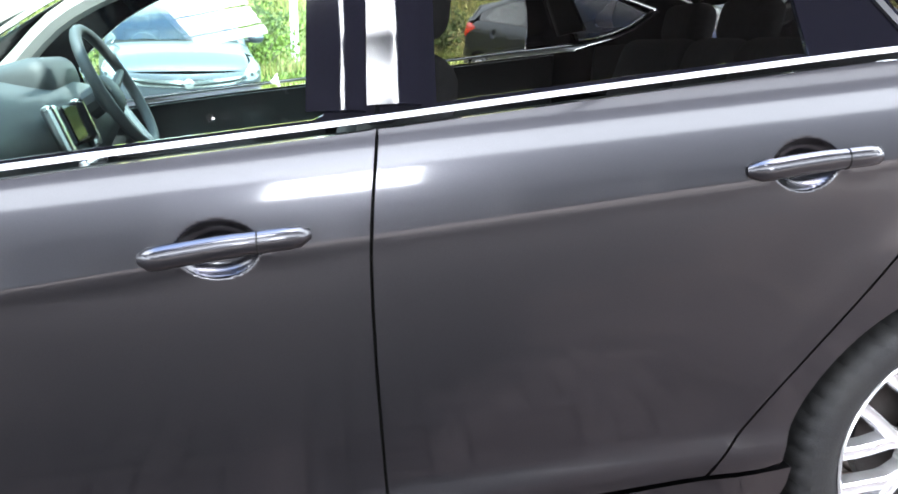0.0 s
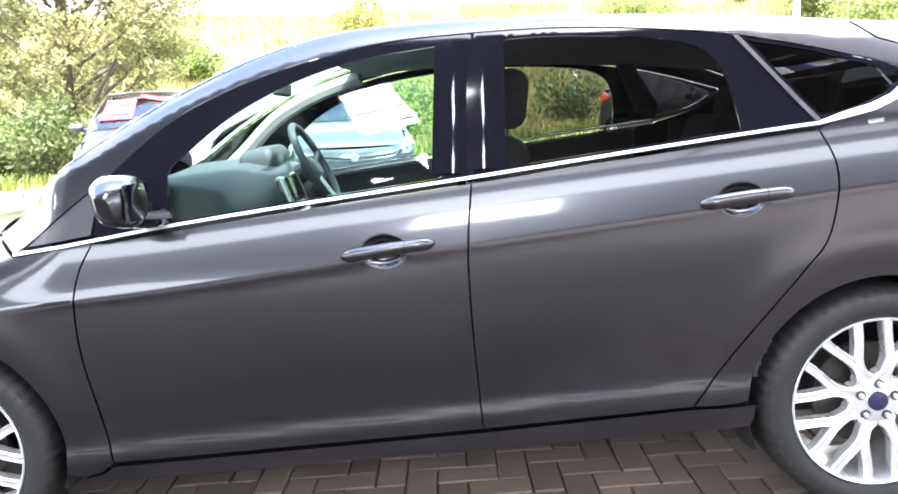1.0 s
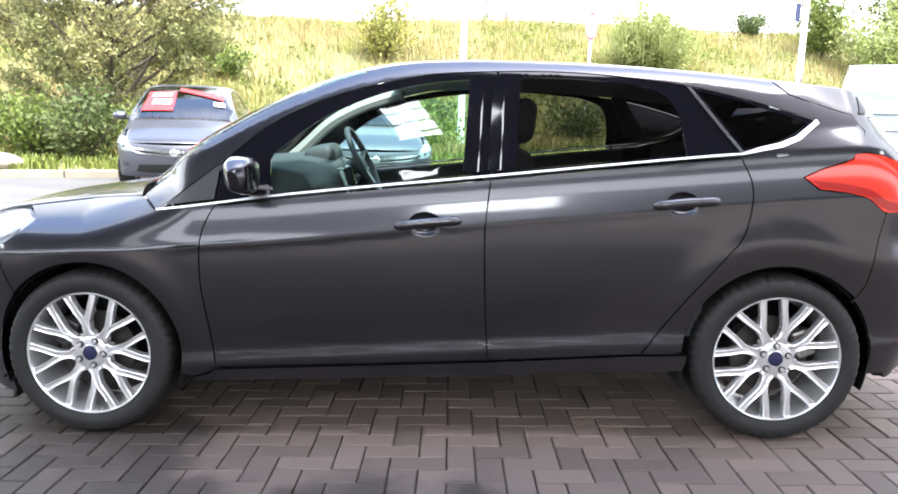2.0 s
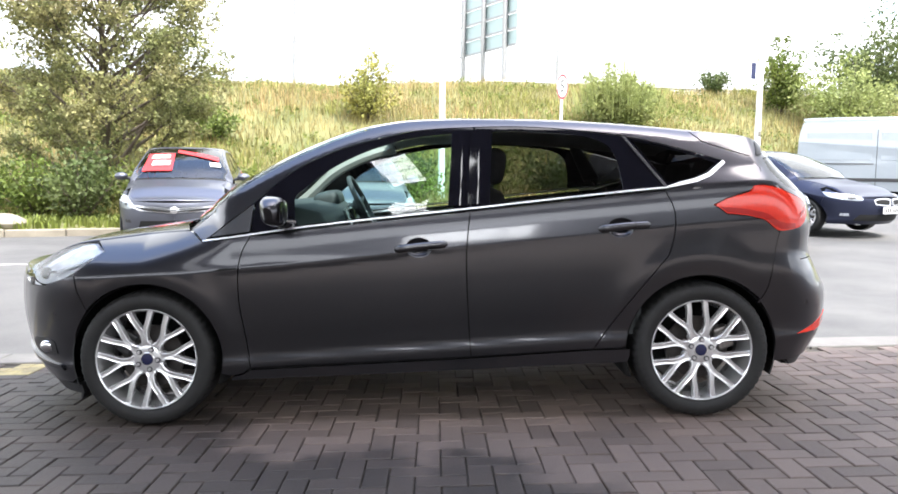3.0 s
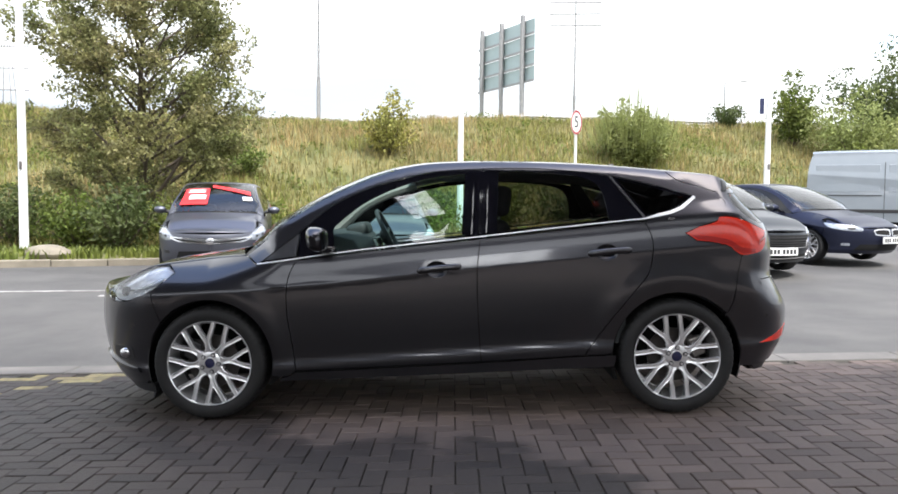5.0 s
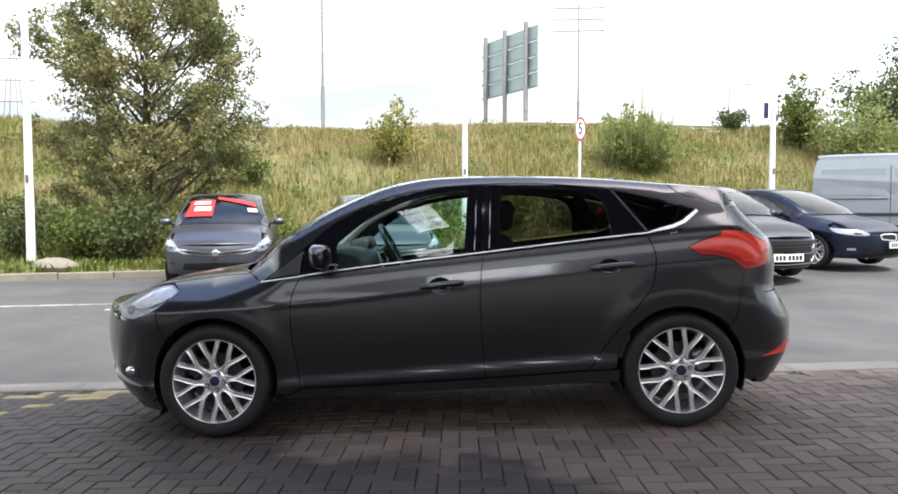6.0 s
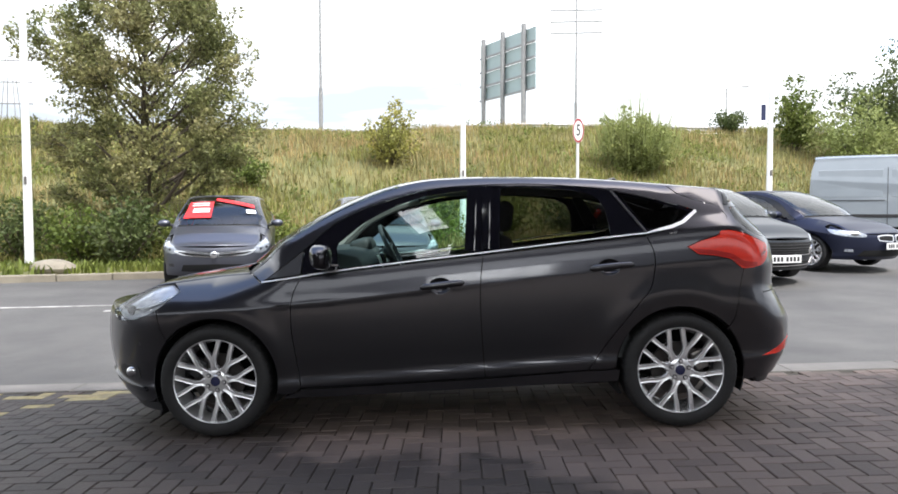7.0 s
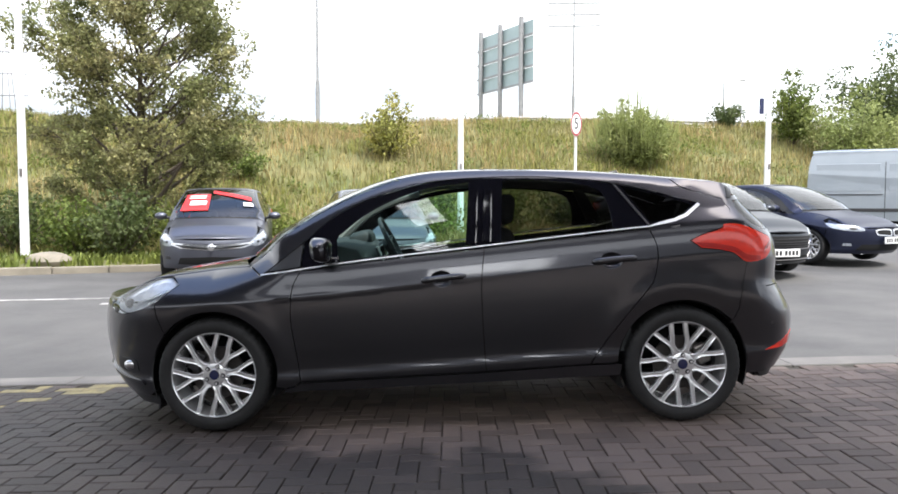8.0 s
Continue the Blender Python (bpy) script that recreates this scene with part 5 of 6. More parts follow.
def sticker(car, k, u0, u1, s0, s1, mat, name="sticker", n=6, skew=0.0):
    verts, faces = [], []
    for i in range(n + 1):
        for j in range(2):
            t = i/n
            verts.append(on_screen(k, (u0 if j == 0 else u1) + skew*t, s0 + (s1 - s0)*t))
    for i in range(n):
        faces.append((2*i, 2*i + 1, 2*i + 3, 2*i + 2))
    d = Vector((-.003, 0, .002))
    m = len(verts)
    verts += [v + d for v in verts]
    faces += [tuple(a + m for a in f[::-1]) for f in faces]
    return emit_mesh(name, verts, faces, mat, car, "", False)


LENSPALE = surface("pale_lamp_lens", (0.46, 0.50, 0.55), 0.14, 0.4, (0.24, 0.26, 0.30), 22, 0.9, coat=1.0, world_space=False)
P_CORSA = surface("slate_grey_paint", (0.125, 0.13, 0.155), 0.44, 0.9, (0.11, 0.115, 0.14), 700, 1.0, coat=0.45, world_space=False)
P_MONDEO = surface("gunmetal_paint", (0.045, 0.050, 0.058), 0.38, 0.9, (0.040, 0.044, 0.052), 700, 1.0, coat=0.28, world_space=False)
P_NAVY = surface("navy_paint", (0.020, 0.024, 0.050), 0.45, 0.7, (0.018, 0.022, 0.044), 700, 1.0, coat=0.25, world_space=False)


for paint in (P_CORSA, P_MONDEO, P_NAVY):
    paint.node_tree.nodes["Principled BSDF"].inputs["Coat Roughness"].default_value = 0.12


def front_pose(x, y, face, L):
    a = radians(90 + face)
    d = Vector((-math.cos(a), -math.sin(a), 0))
    c = Vector((x, y, 0)) - d*(2.23*L/4.36)
    return Matrix.Translation((c.x, c.y, ground_z(x, y + 2))) @ Matrix.Rotation(a, 4, "Z")


corsa, kc = make_parked("supermini_car", "slate grey supermini with red sale posters in its windscreen", front_pose(-2.81, 8.30, 4.5, 4.0), 4.0, 1.74, 1.53, P_CORSA, "small")
st = sticker(corsa, kc, -.98, -.52, .20, .84, RED, "sale_poster")
st["label"] = "red sale poster with white panel"
sticker(st, kc, -.86, -.74, .26, .66, WHITE, "white_panel")
for j in range(2):
    sticker(st, kc, -.665 + .07*j, -.635 + .07*j, .30, .74, WHITE, "text_bar")
sticker(corsa, kc, -.48, -.36, .15, -.85, RED, "sale_banner", 8, -.25)["label"] = "red banner across the windscreen"
sticker(corsa, kc, -.88, -.78, -.62, -.85, WHITE, "price_card")
hidden, kh = make_parked("family_car", "slate grey family hatchback parked nose out", front_pose(-.04, 7.9, 4, 4.3), 4.3, 1.79, 1.50, P_CORSA, "small")
mondeo, km = make_parked("saloon_car", "gunmetal saloon with a black grille and chrome trim", front_pose(5.62, 6.21, 8.4, 4.87), 4.87, 1.85, 1.48, P_MONDEO, "saloon")
bmw, kb = make_parked("coupe_car", "navy blue coupe with twin rounded grilles", front_pose(8.46, 7.73, 23, 4.6), 4.6, 1.80, 1.40, P_NAVY, "coupe")

# panel van, side on
SILVER = surface("silver_van_paint", (0.27, 0.30, 0.33), 0.35, 0.5, (0.24, 0.27, 0.30), 2.0, 0.6, coat=0.8)


def make_van(m):
    van = thing("panel_van", "silver panel van standing side-on", "van", m)
    prof = [(0, .45), (0, 1.2), (.04, 1.9), (.16, 2.18), (.42, 2.27), (3.4, 2.27), (3.75, 2.18), (4.45, 1.42), (4.72, 1.28), (4.98, 1.08), (5.05, .75), (5.03, .42)]
    prof = smooth_line(prof, 3)
    verts, faces = [], []
    rows = [(-.97, 0.0), (-.955, .0), (-.90, .05), (-.6, .075), (0, .085), (.6, .075), (.90, .05), (.955, .0), (.97, 0.0)]
    for x, z in prof:
        q = min(max((z - 1.1)/1.1, 0), 1)
        for y, up in rows:
            verts.append((x, y*(1 - .12*q*q), z + (up if z > 2.1 else up*.2)))
    n = len(rows)
    for i in range(len(prof) - 1):
        for j in range(n - 1):
            faces.append((i*n + j, (i + 1)*n + j, (i + 1)*n + j + 1, i*n + j + 1))
    faces.append(tuple(i*n for i in range(len(prof))))
    faces.append(tuple(i*n + n - 1 for i in range(len(prof) - 1, -1, -1)))
    body = emit_mesh("body", verts, faces, SILVER, van, "silver van body", False)
    for x0, x1, z0, z1 in ((.22, 1.75, 1.22, 1.95), (1.95, 3.15, 1.22, 1.95)):
        part("side_panel", rbox(x1 - x0, .02, z1 - z0, pose((x0 + x1)/2, -.925, (z0 + z1)/2, -3.4, 0, 0), .009, 2), SILVER, body)
    part("rubbing_strip", rbox(4.4, .02, .09, pose(2.3, -.975, .72), .008), TRIM, body)
    part("slide_rail", rbox(1.6, .015, .025, pose(1.0, -.965, 1.13), .005), TRIM, body)
    for x in (1.86, 3.25):
        part("door_gap", rbox(.012, .01, 1.5, pose(x, -.955, 1.25, -2, 0, 0)), SEAM, body)
    g = part("cab_window", rbox(.75, .015, .50, pose(3.72, -.905, 1.62, -6, 0, 0), .006), PIANO, body, "dark cab window")
    part("windscreen", rbox(.02, 1.6, 1.0, pose(4.12, 0, 1.83, 0, -43, 0), .008), PIANO, body)
    part("door_mirror", rbox(.10, .16, .26, pose(4.0, -1.08, 1.45), .04, 3), TRIM, van)
    for y in (-.80, .80):
        for x in (.95, 4.15):
            w = part("wheel", lathe([(.05, -.1), (.2, -.1), (.21, -.12), (.30, -.12), (.335, -.08), (.335, .08), (.30, .11), (.05, .11)], 32), RUBBER, van, smooth=True)
            w.matrix_basis = pose(x, y, .335)
            part("hubcap", lathe([(.0, -.135), (.1, -.132), (.2, -.122), (.2, -.10)], 24), STEEL, w, smooth=True)
    part("underbody", rbox(4.6, 1.7, .2, pose(2.4, 0, .42)), SEAM, van)
    return van


make_van(pose(12.21, 16.25, ground_z(12, 15), 0, 0, -32))

# ---- bank, planting, posts and signs ----
GRASS_SOIL = surface("dry_bank_grass", (0.17, 0.155, 0.06), 0.95, second=(0.09, 0.11, 0.035), scale=0.5, amount=0.9, bump=0.8, bump_scale=12, fine=0.3)
VERGE = surface("verge_soil", (0.07, 0.075, 0.03), 0.95, second=(0.05, 0.04, 0.025), scale=1.5, bump=0.8, bump_scale=20, fine=0.3)
BLADE = leafy("long_grass", (0.36, 0.29, 0.125), (0.17, 0.175, 0.06), 0.5, 0.35)
LEAF = leafy("tree_leaf", (0.205, 0.23, 0.088), (0.27, 0.235, 0.11), 0.5, 0.42)
GREEN = leafy("green_grass", (0.20, 0.235, 0.06), (0.30, 0.27, 0.085), 0.5, 0.35)
SEED = leafy("grass_seed_head", (0.34, 0.22, 0.10), (0.42, 0.33, 0.16), 0.4, 0.3)
SHRUB = leafy("shrub_leaf", (0.11, 0.155, 0.032), (0.18, 0.20, 0.045), 0.45)
LIME = leafy("yellow_green_leaf", (0.36, 0.31, 0.08), (0.25, 0.26, 0.075), 0.45)
WILLOW = leafy("willow_leaf", (0.21, 0.25, 0.08), (0.28, 0.30, 0.11), 0.35)
DEEP = leafy("dark_leaf", (0.07, 0.10, 0.03), (0.11, 0.13, 0.045), 0.4)
BARK = surface("tree_bark", (0.085, 0.065, 0.048), 0.9, second=(0.12, 0.10, 0.08), scale=12, bump=0.8, bump_scale=40)
rng = np.random.default_rng(7)


def bank_z(x, y):
    """Height of the road bank behind the verge."""
    d = y - kerb_y(x)*0.35 - 0.65*11.5
    t = min(max((d - 2.6)/14.0, 0), 1)
    return 0.14 + ground_z(x, min(y, 14)) + 4.15*(t*t*(3 - 2*t))*0.75 + 4.15*t*0.25 + 0.25*noise.noise((x*.25, y*.25, 0))*min(1, t*4)


xs, verts, faces = np.arange(-70, 90.1, 1.25), [], []
depths = [0.07, 0.6, 1.4, 2.2, 3, 4, 5, 6, 7, 8, 9, 10, 11, 12, 13, 14, 15, 16, 17.5, 19, 22, 30, 60, 120]
for x in xs:
    for d in depths:
        y = kerb_y(x) + d if d < 5 else kerb_y(x)*max(0.35, 1 - (d - 4)/12) + (1 - max(0.35, 1 - (d - 4)/12))*11.5 + d
        verts.append((x, y, bank_z(x, y) - (0.05 if d < 0.1 else 0)))
n = len(depths)
for i in range(len(xs) - 1):
    for j in range(n - 1):
        faces.append((i*n + j, (i + 1)*n + j, (i + 1)*n + j + 1, i*n + j + 1))
tagged(emit_mesh("grass_bank", verts, faces, GRASS_SOIL), "steep bank of dry long grass behind the lot", "bank", kind="structure")


def blades(name, label, count, place, height, width, material, lean=0.35):
    """Tapered bent grass blades, three triangles each, as one body of stuff."""
    verts, faces = [], []
    for _ in range(count):
        x, y, z, k = place()
        h, a, b = height*k*rng.uniform(.55, 1.25), rng.uniform(0, 2*math.pi), rng.uniform(0, lean)
        w = width*rng.uniform(.6, 1.3)
        dx, dy = math.cos(a)*w, math.sin(a)*w
        lx, ly = math.cos(a + 1.3)*b*h, math.sin(a + 1.3)*b*h
        i = len(verts)
        verts += [(x - dx, y - dy, z - .05), (x + dx, y + dy, z - .05), (x + lx*.35 + dx*.7, y + ly*.35 + dy*.7, z + h*.55), (x + lx*.35 - dx*.7, y + ly*.35 - dy*.7, z + h*.55), (x + lx, y + ly, z + h)]
        faces += [(i, i + 1, i + 2, i + 3), (i + 3, i + 2, i + 4)]
    return tagged(emit_mesh(name, verts, faces, material, smooth=False), label, "grass", kind="stuff")


def on_bank():
    while True:
        x = rng.uniform(-22, 34)
        y = rng.uniform(12.5, 29)
        if y > kerb_y(x) + 1.5:
            k = 0.75 + 0.5*noise.noise((x*.35, y*.35, 3.0))
            return x, y, bank_z(x, y), max(.35, k)


blades("long_grass", "long dry straw-coloured grass with green patches", 62000, on_bank, .42, .016, BLADE, 0.9)


def in_patches(low, shift):
    def place():
        while True:
            x, y, z, k = on_bank()
            if noise.noise((x*.22 + shift, y*.3, shift)) + .35*noise.noise((x*.9, y*.9, shift)) > low:
                return x, y, z, k
    return place


blades("green_grass", "green grass patches on the dry bank", 42000, in_patches(-.02, 5.0), .40, .016, GREEN, 0.8)
blades("seed_heads", "reddish brown seed heads in the long grass", 9000, in_patches(.12, 11.0), .62, .010, SEED, 0.5)


def leaf_cloud(centres, radii, count, size, flat=1.0, seed=1):
    """Small folded leaves scattered through a set of clumps."""
    r = np.random.default_rng(seed)
    centres, radii = np.array(centres), np.array(radii)
    weight = radii**2
    k = r.choice(len(centres), count, p=weight/weight.sum())
    d = r.normal(size=(count, 3))
    d /= np.linalg.norm(d, axis=1, keepdims=True)
    p = centres[k] + d*radii[k][:, None]*r.uniform(.2, 1.0, (count, 1))**.6*np.array((1, 1, flat))
    s = size*r.uniform(.6, 1.35, (count, 1))
    a, b = r.normal(size=(count, 3)) + d*.4, r.normal(size=(count, 3))
    a /= np.linalg.norm(a, axis=1, keepdims=True)
    b -= a*(a*b).sum(1, keepdims=True)
    b /= np.linalg.norm(b, axis=1, keepdims=True)
    c = np.cross(a, b)
    v = np.stack([p - a*s*.5, p + b*s*.30 + c*s*.08, p + a*s*.5, p - b*s*.30 + c*s*.08], 1).reshape(-1, 3)
    q = np.arange(count)[:, None]*4
    f = np.concatenate([q + np.array((0, 1, 2)), q + np.array((0, 2, 3))])
    return v.tolist(), f.tolist()


def make_tree(name, label, x, y, z, height, spread, leaves, size, material, seed, low=0.12, limbs=13, category="tree", lean=0.0):
    """Tapered trunk, forked limbs and a crown of leaf clumps with gaps."""
    r = np.random.default_rng(seed)
    tree = thing(name, label, category, pose(x, y, z))
    bm = bmesh.new()
    pts = [Vector((lean*t + .10*math.sin(3*t + seed), .08*math.cos(4*t), height*.92*t)) for t in np.linspace(0, 1, 10)]
    for i, (p, q) in enumerate(zip(pts, pts[1:])):
        k0, k1 = 1 - i/10, 1 - (i + 1)/10
        rod(p, q, .017*height*k0 + .01, .017*height*k1 + .01, 9, bm)
    part("trunk", bm, BARK, tree, smooth=True)
    centres, radii = [], []
    for k in range(limbs):
        t = low + (0.93 - low)*(k + r.uniform(0, .8))/limbs
        base = pts[0].lerp(pts[-1], t)
        a = k*2.4 + r.uniform(-.5, .5)
        reach = spread*(1.05 - .75*abs(t - .44)**1.1)*r.uniform(.72, 1.12)
        tip = base + Vector((math.cos(a)*reach, math.sin(a)*reach, reach*r.uniform(.45, 1.25)))
        mid = base.lerp(tip, .5) + Vector((0, 0, -.06*reach))
        bm = bmesh.new()
        rod(base, mid, .007*height*(1.1 - t) + .012, .004*height*(1.1 - t) + .010, 7, bm)
        rod(mid, tip, .004*height*(1.1 - t) + .010, .006, 6, bm)
        centres += [tuple(tip), tuple(mid.lerp(tip, .55))]
        radii += [spread*r.uniform(.07, .12), spread*r.uniform(.12, .20)]
        for j in range(9):
            b = a + r.uniform(-1.1, 1.1)
            q = mid.lerp(tip, r.uniform(.1, .95))
            e = q + Vector((math.cos(b), math.sin(b), r.uniform(-.2, .9)))*reach*r.uniform(.2, .55)
            rod(q, e, .010, .004, 5, bm)
            centres += [tuple(e), tuple(q.lerp(e, .5))]
            radii += [spread*r.uniform(.05, .11), spread*r.uniform(.09, .15)]
        part("limb", bm, BARK, tree)
    for t in np.linspace(low, .92, 12):
        q = pts[0].lerp(pts[-1], float(t))
        centres.append((q.x, q.y - .1, q.z))
        radii.append(spread*.34*(1.1 - .6*t))
    v, f = leaf_cloud(centres, radii, leaves, size, .85, seed)
    emit_mesh("crown", v, f, material, tree, smooth=False)
    return tree


def make_bush(name, label, x, y, z, rx, ry, rz, leaves, size, material, seed, upright=False, fronds=False):
    r = np.random.default_rng(seed)
    bush = thing(name, label, "bush", pose(x, y, z))
    bm = bmesh.new()
    centres, radii = [], []
    for k in range(16):
        a = k*2.4
        d = math.sqrt((k + .5)/16)
        tip = Vector((math.cos(a)*rx*d*.8, math.sin(a)*ry*d*.8, rz*(1.25 - .55*d)*r.uniform(.65, 1.1)))
        rod((0, 0, -.05), tip, .02, .006, 5, bm)
        for t in (.4, .7, .95):
            centres.append(tuple(tip*t))
            radii.append(max(rx, .5)*r.uniform(.20, .34)*(0.6 if upright and t > .9 else 1))
    part("woody_core", bm, BARK, bush)
    v, f = leaf_cloud(centres, radii, leaves, size, 1.25 if upright else .9, seed)
    emit_mesh("foliage", v, f, material, bush, smooth=False)
    if fronds:
        # long arching shoots that rise out of the leaves
        v, f = [], []
        for k in range(600):
            a, d = r.uniform(0, 6.28), math.sqrt(r.uniform(0, 1))
            h = rz*(1.55 - .85*d*d)*r.uniform(.5, 1.08)
            p = Vector((math.cos(a)*rx*d*.85, math.sin(a)*ry*d*.85, 0))
            out = Vector((math.cos(a), math.sin(a), 0))*d*h*.22
            w = Vector((.007, .0, 0)) if k % 2 else Vector((.005, .005, 0))
            i = len(v)
            p = p + out*.2 + Vector((0, 0, h*.5))
            h = h*.5
            v += [p - w, p + w, p + out*.4 + w + Vector((0, 0, h*.65)), p + out*.4 - w + Vector((0, 0, h*.65)), p + out + Vector((0, 0, h))]
            f += [(i, i + 1, i + 2, i + 3), (i + 3, i + 2, i + 4)]
        emit_mesh("upper_foliage", v, f, material, bush, smooth=False)
    return bush


make_tree("tree", "broad young tree with olive green leaves", -5.45, 14.2, .15, 6.3, 2.15, 58000, .085, LEAF, 9, low=.03, limbs=56, lean=.30)
# ground cover and shrubs on the verge
for i, (x, d, rx, rz, nleaf, mat) in enumerate(((-10.6, 2.2, 1.3, 1.0, 1500, SHRUB), (-9.0, 3.0, 1.2, 1.2, 1700, SHRUB), (-7.6, 3.3, 1.2, 1.35, 2000, DEEP), (-6.2, 2.6, 1.2, 1.1, 2200, SHRUB), (-5.2, 1.7, 1.1, 1.3, 2200, DEEP), (-4.1, 2.2, 1.1, 1.2, 1800, SHRUB), (-2.4, 2.6, 1.0, .9, 1500, SHRUB), (-.8, 2.8, 1.2, .9, 1500, DEEP), (1.2, 2.8, 1.2, 1.1, 1500, SHRUB), (3.2, 2.6, 1.2, 1.4, 1600, SHRUB), (5.0, 2.6, 1.2, 1.2, 1500, DEEP), (7.2, 2.6, 1.2, 1.0, 1200, SHRUB), (-13, 2.2, 1.4, 1.2, 1400, SHRUB))):
    y = kerb_y(x) + d
    make_bush("shrub", "leafy green shrub on the verge", x, y, bank_z(x, y), rx, 1.0, rz, nleaf, .10, mat, 20 + i)


def on_verge():
    x = rng.uniform(-16, 12)
    y = kerb_y(x) + rng.uniform(.15, 2.4)
    return x, y, bank_z(x, y), 1.0


blades("ground_cover", "low bright green ground cover along the kerb", 9000, on_verge, .15, .03, SHRUB, .8)
# growth on the bank
for name, label, x, y, rx, rz, nl, size, mat, up in (
        ("bush", "yellow-green young tree on the grass bank", .6, 22.0, 1.35, 2.0, 2300, .13, LIME, True),
        ("bush", "small dark green bush on the bank", -4.0, 20.0, 1.0, 1.1, 2200, .11, SHRUB, False),
        ("willow_bush", "tall pale willow bush on the bank", 9.05, 21.5, 1.75, 2.15, 11000, .12, WILLOW, True),
        ("bush", "round dark bush at the top of the bank", 15.9, 28.5, 1.0, 1.0, 1800, .12, DEEP, False),
        ("bush", "dense green bush beside the white post", 17.0, 25.0, 1.3, 2.7, 4200, .14, SHRUB, True),
        ("bush", "bright green thicket on the bank", 18.4, 23.0, 2.4, 2.3, 6500, .14, WILLOW, False),
        ("bush", "dark green thicket at the edge of the bank", 21.3, 25.5, 2.8, 3.3, 7000, .16, DEEP, False),
        ("bush", "green thicket low on the bank", 15.8, 19.5, 1.5, 1.3, 3000, .13, SHRUB, False),
        ("bush", "dark bramble at the foot of the bank", 1.2, 17.2, 1.4, .8, 2600, .11, DEEP, False),
        ("bush", "dark green bush at the edge of the lot", -13.2, 21.0, 1.6, 1.9, 2600, .14, SHRUB, False)):
    make_bush(name, label, x, y, bank_z(x, y) - .05, rx, rx, rz, nl, size, mat, int(rng.integers(1, 999)), up, name == "willow_bush")
# weeds through the grass
cc, rr = [], []
for _ in range(600):
    x, y, z, k = on_bank()
    cc.append((x, y, z + .18))
    rr.append(rng.uniform(.18, .55))
tagged(emit_mesh("weeds", *leaf_cloud(cc, rr, 22000, .10, .6, 41), SHRUB, smooth=False), "green weeds through the dry grass", "weeds", kind="stuff")
bm = bmesh.new()
ball(Matrix.Diagonal((.42, .30, .17, 1)), 14, 8, bm)
for v in bm.verts:
    v.co *= 1 + .16*noise.noise(v.co*4)
y = kerb_y(-6.2) + .55
st = part("boulder", bm, CONCRETE, smooth=True)
st.matrix_basis = pose(-6.05, y, bank_z(-6.05, y) + .06)
tagged(st, "pale rounded stone in the ground cover", "stone")

# tall white posts
POSTWHITE = surface("bright_white_paint", (0.90, 0.90, 0.90), 0.35, second=(0.82, 0.82, 0.81), scale=3, amount=0.4)
for x, y, h in ((-6.97, 11.75, 9.0), (2.19, 15.6, 6.4), (10.40, 15.2, 6.2)):
    z = bank_z(x, y) - .05 if y > kerb_y(x) else ground_z(x, y)
    p = thing("flag_post", "tall tapered white post on the verge", "post", pose(x, y, z), "white posts")
    part("shaft", rod((0, 0, 0), (0, 0, h), .088, .045, 20), POSTWHITE, p, smooth=True)
    part("collar", rod((0, 0, 0), (0, 0, .10), .12, .10, 20), POSTWHITE, p, smooth=True)
    part("cleat", rbox(.05, .05, .16, pose(.0, -.09, 1.75), .012), STEEL, p)
    if x > 9:
        b = rbox(.13, .02, .42, pose(-.20, 0, 3.35), .005)
        part("banner", b, BLUE, p, "small blue banner")

# speed limit sign
RIM_RED = surface("sign_red", (0.36, 0.03, 0.04), 0.45)
sx, sy = 5.45, 16.3
sz = bank_z(sx, sy) if sy > kerb_y(sx) else ground_z(sx, sy)
sign = thing("speed_sign", "round white speed sign with red ring on a pole", "sign", pose(sx, sy, sz))
TOPZ = 3.39 - sz
part("pole", rod((0, 0, -.1), (0, 0, TOPZ + .34), .038, seg=14), WHITE, sign, smooth=True)
disc = lathe([(.0, -.055), (.335, -.055), (.335, -.042), (.0, -.042)], 40)
disc.transform(Matrix.Diagonal((.47, 1, 1, 1)) @ Matrix.Identity(4))
disc.transform(Matrix.Translation((0, 0, TOPZ)))
face = part("disc", disc, WHITE, sign)
ring = lathe([(.272, -.062), (.325, -.062), (.325, -.056), (.272, -.056)], 40, closed=True)
ring.transform(Matrix.Translation((0, 0, TOPZ)) @ Matrix.Diagonal((.47, 1, 1, 1)))
part("ring", ring, RIM_RED, face)
tc = bpy.data.curves.new("numeral", "FONT")
tc.body, tc.size, tc.extrude, tc.align_x, tc.align_y = "5", .44, .003, "CENTER", "CENTER"
num = new("numeral", tc)
num.data.materials.append(BAR)
num.matrix_basis = pose(0, -.064, TOPZ, 90, 0, 0) @ Matrix.Diagonal((.6, 1, 1, 1))
num.parent = face

# back of a large road sign on three posts
BACK = surface("sign_back_metal", (0.34, 0.42, 0.43), 0.45, 0.3, (0.30, 0.37, 0.38), 1.5, 0.6)
GALV = surface("galvanised_steel", (0.30, 0.30, 0.30), 0.5, 0.4, (0.22, 0.22, 0.23), 6, 0.6)
p0, p1 = Vector((6.4, 38.7, 0)), Vector((8.31, 33.5, 0))


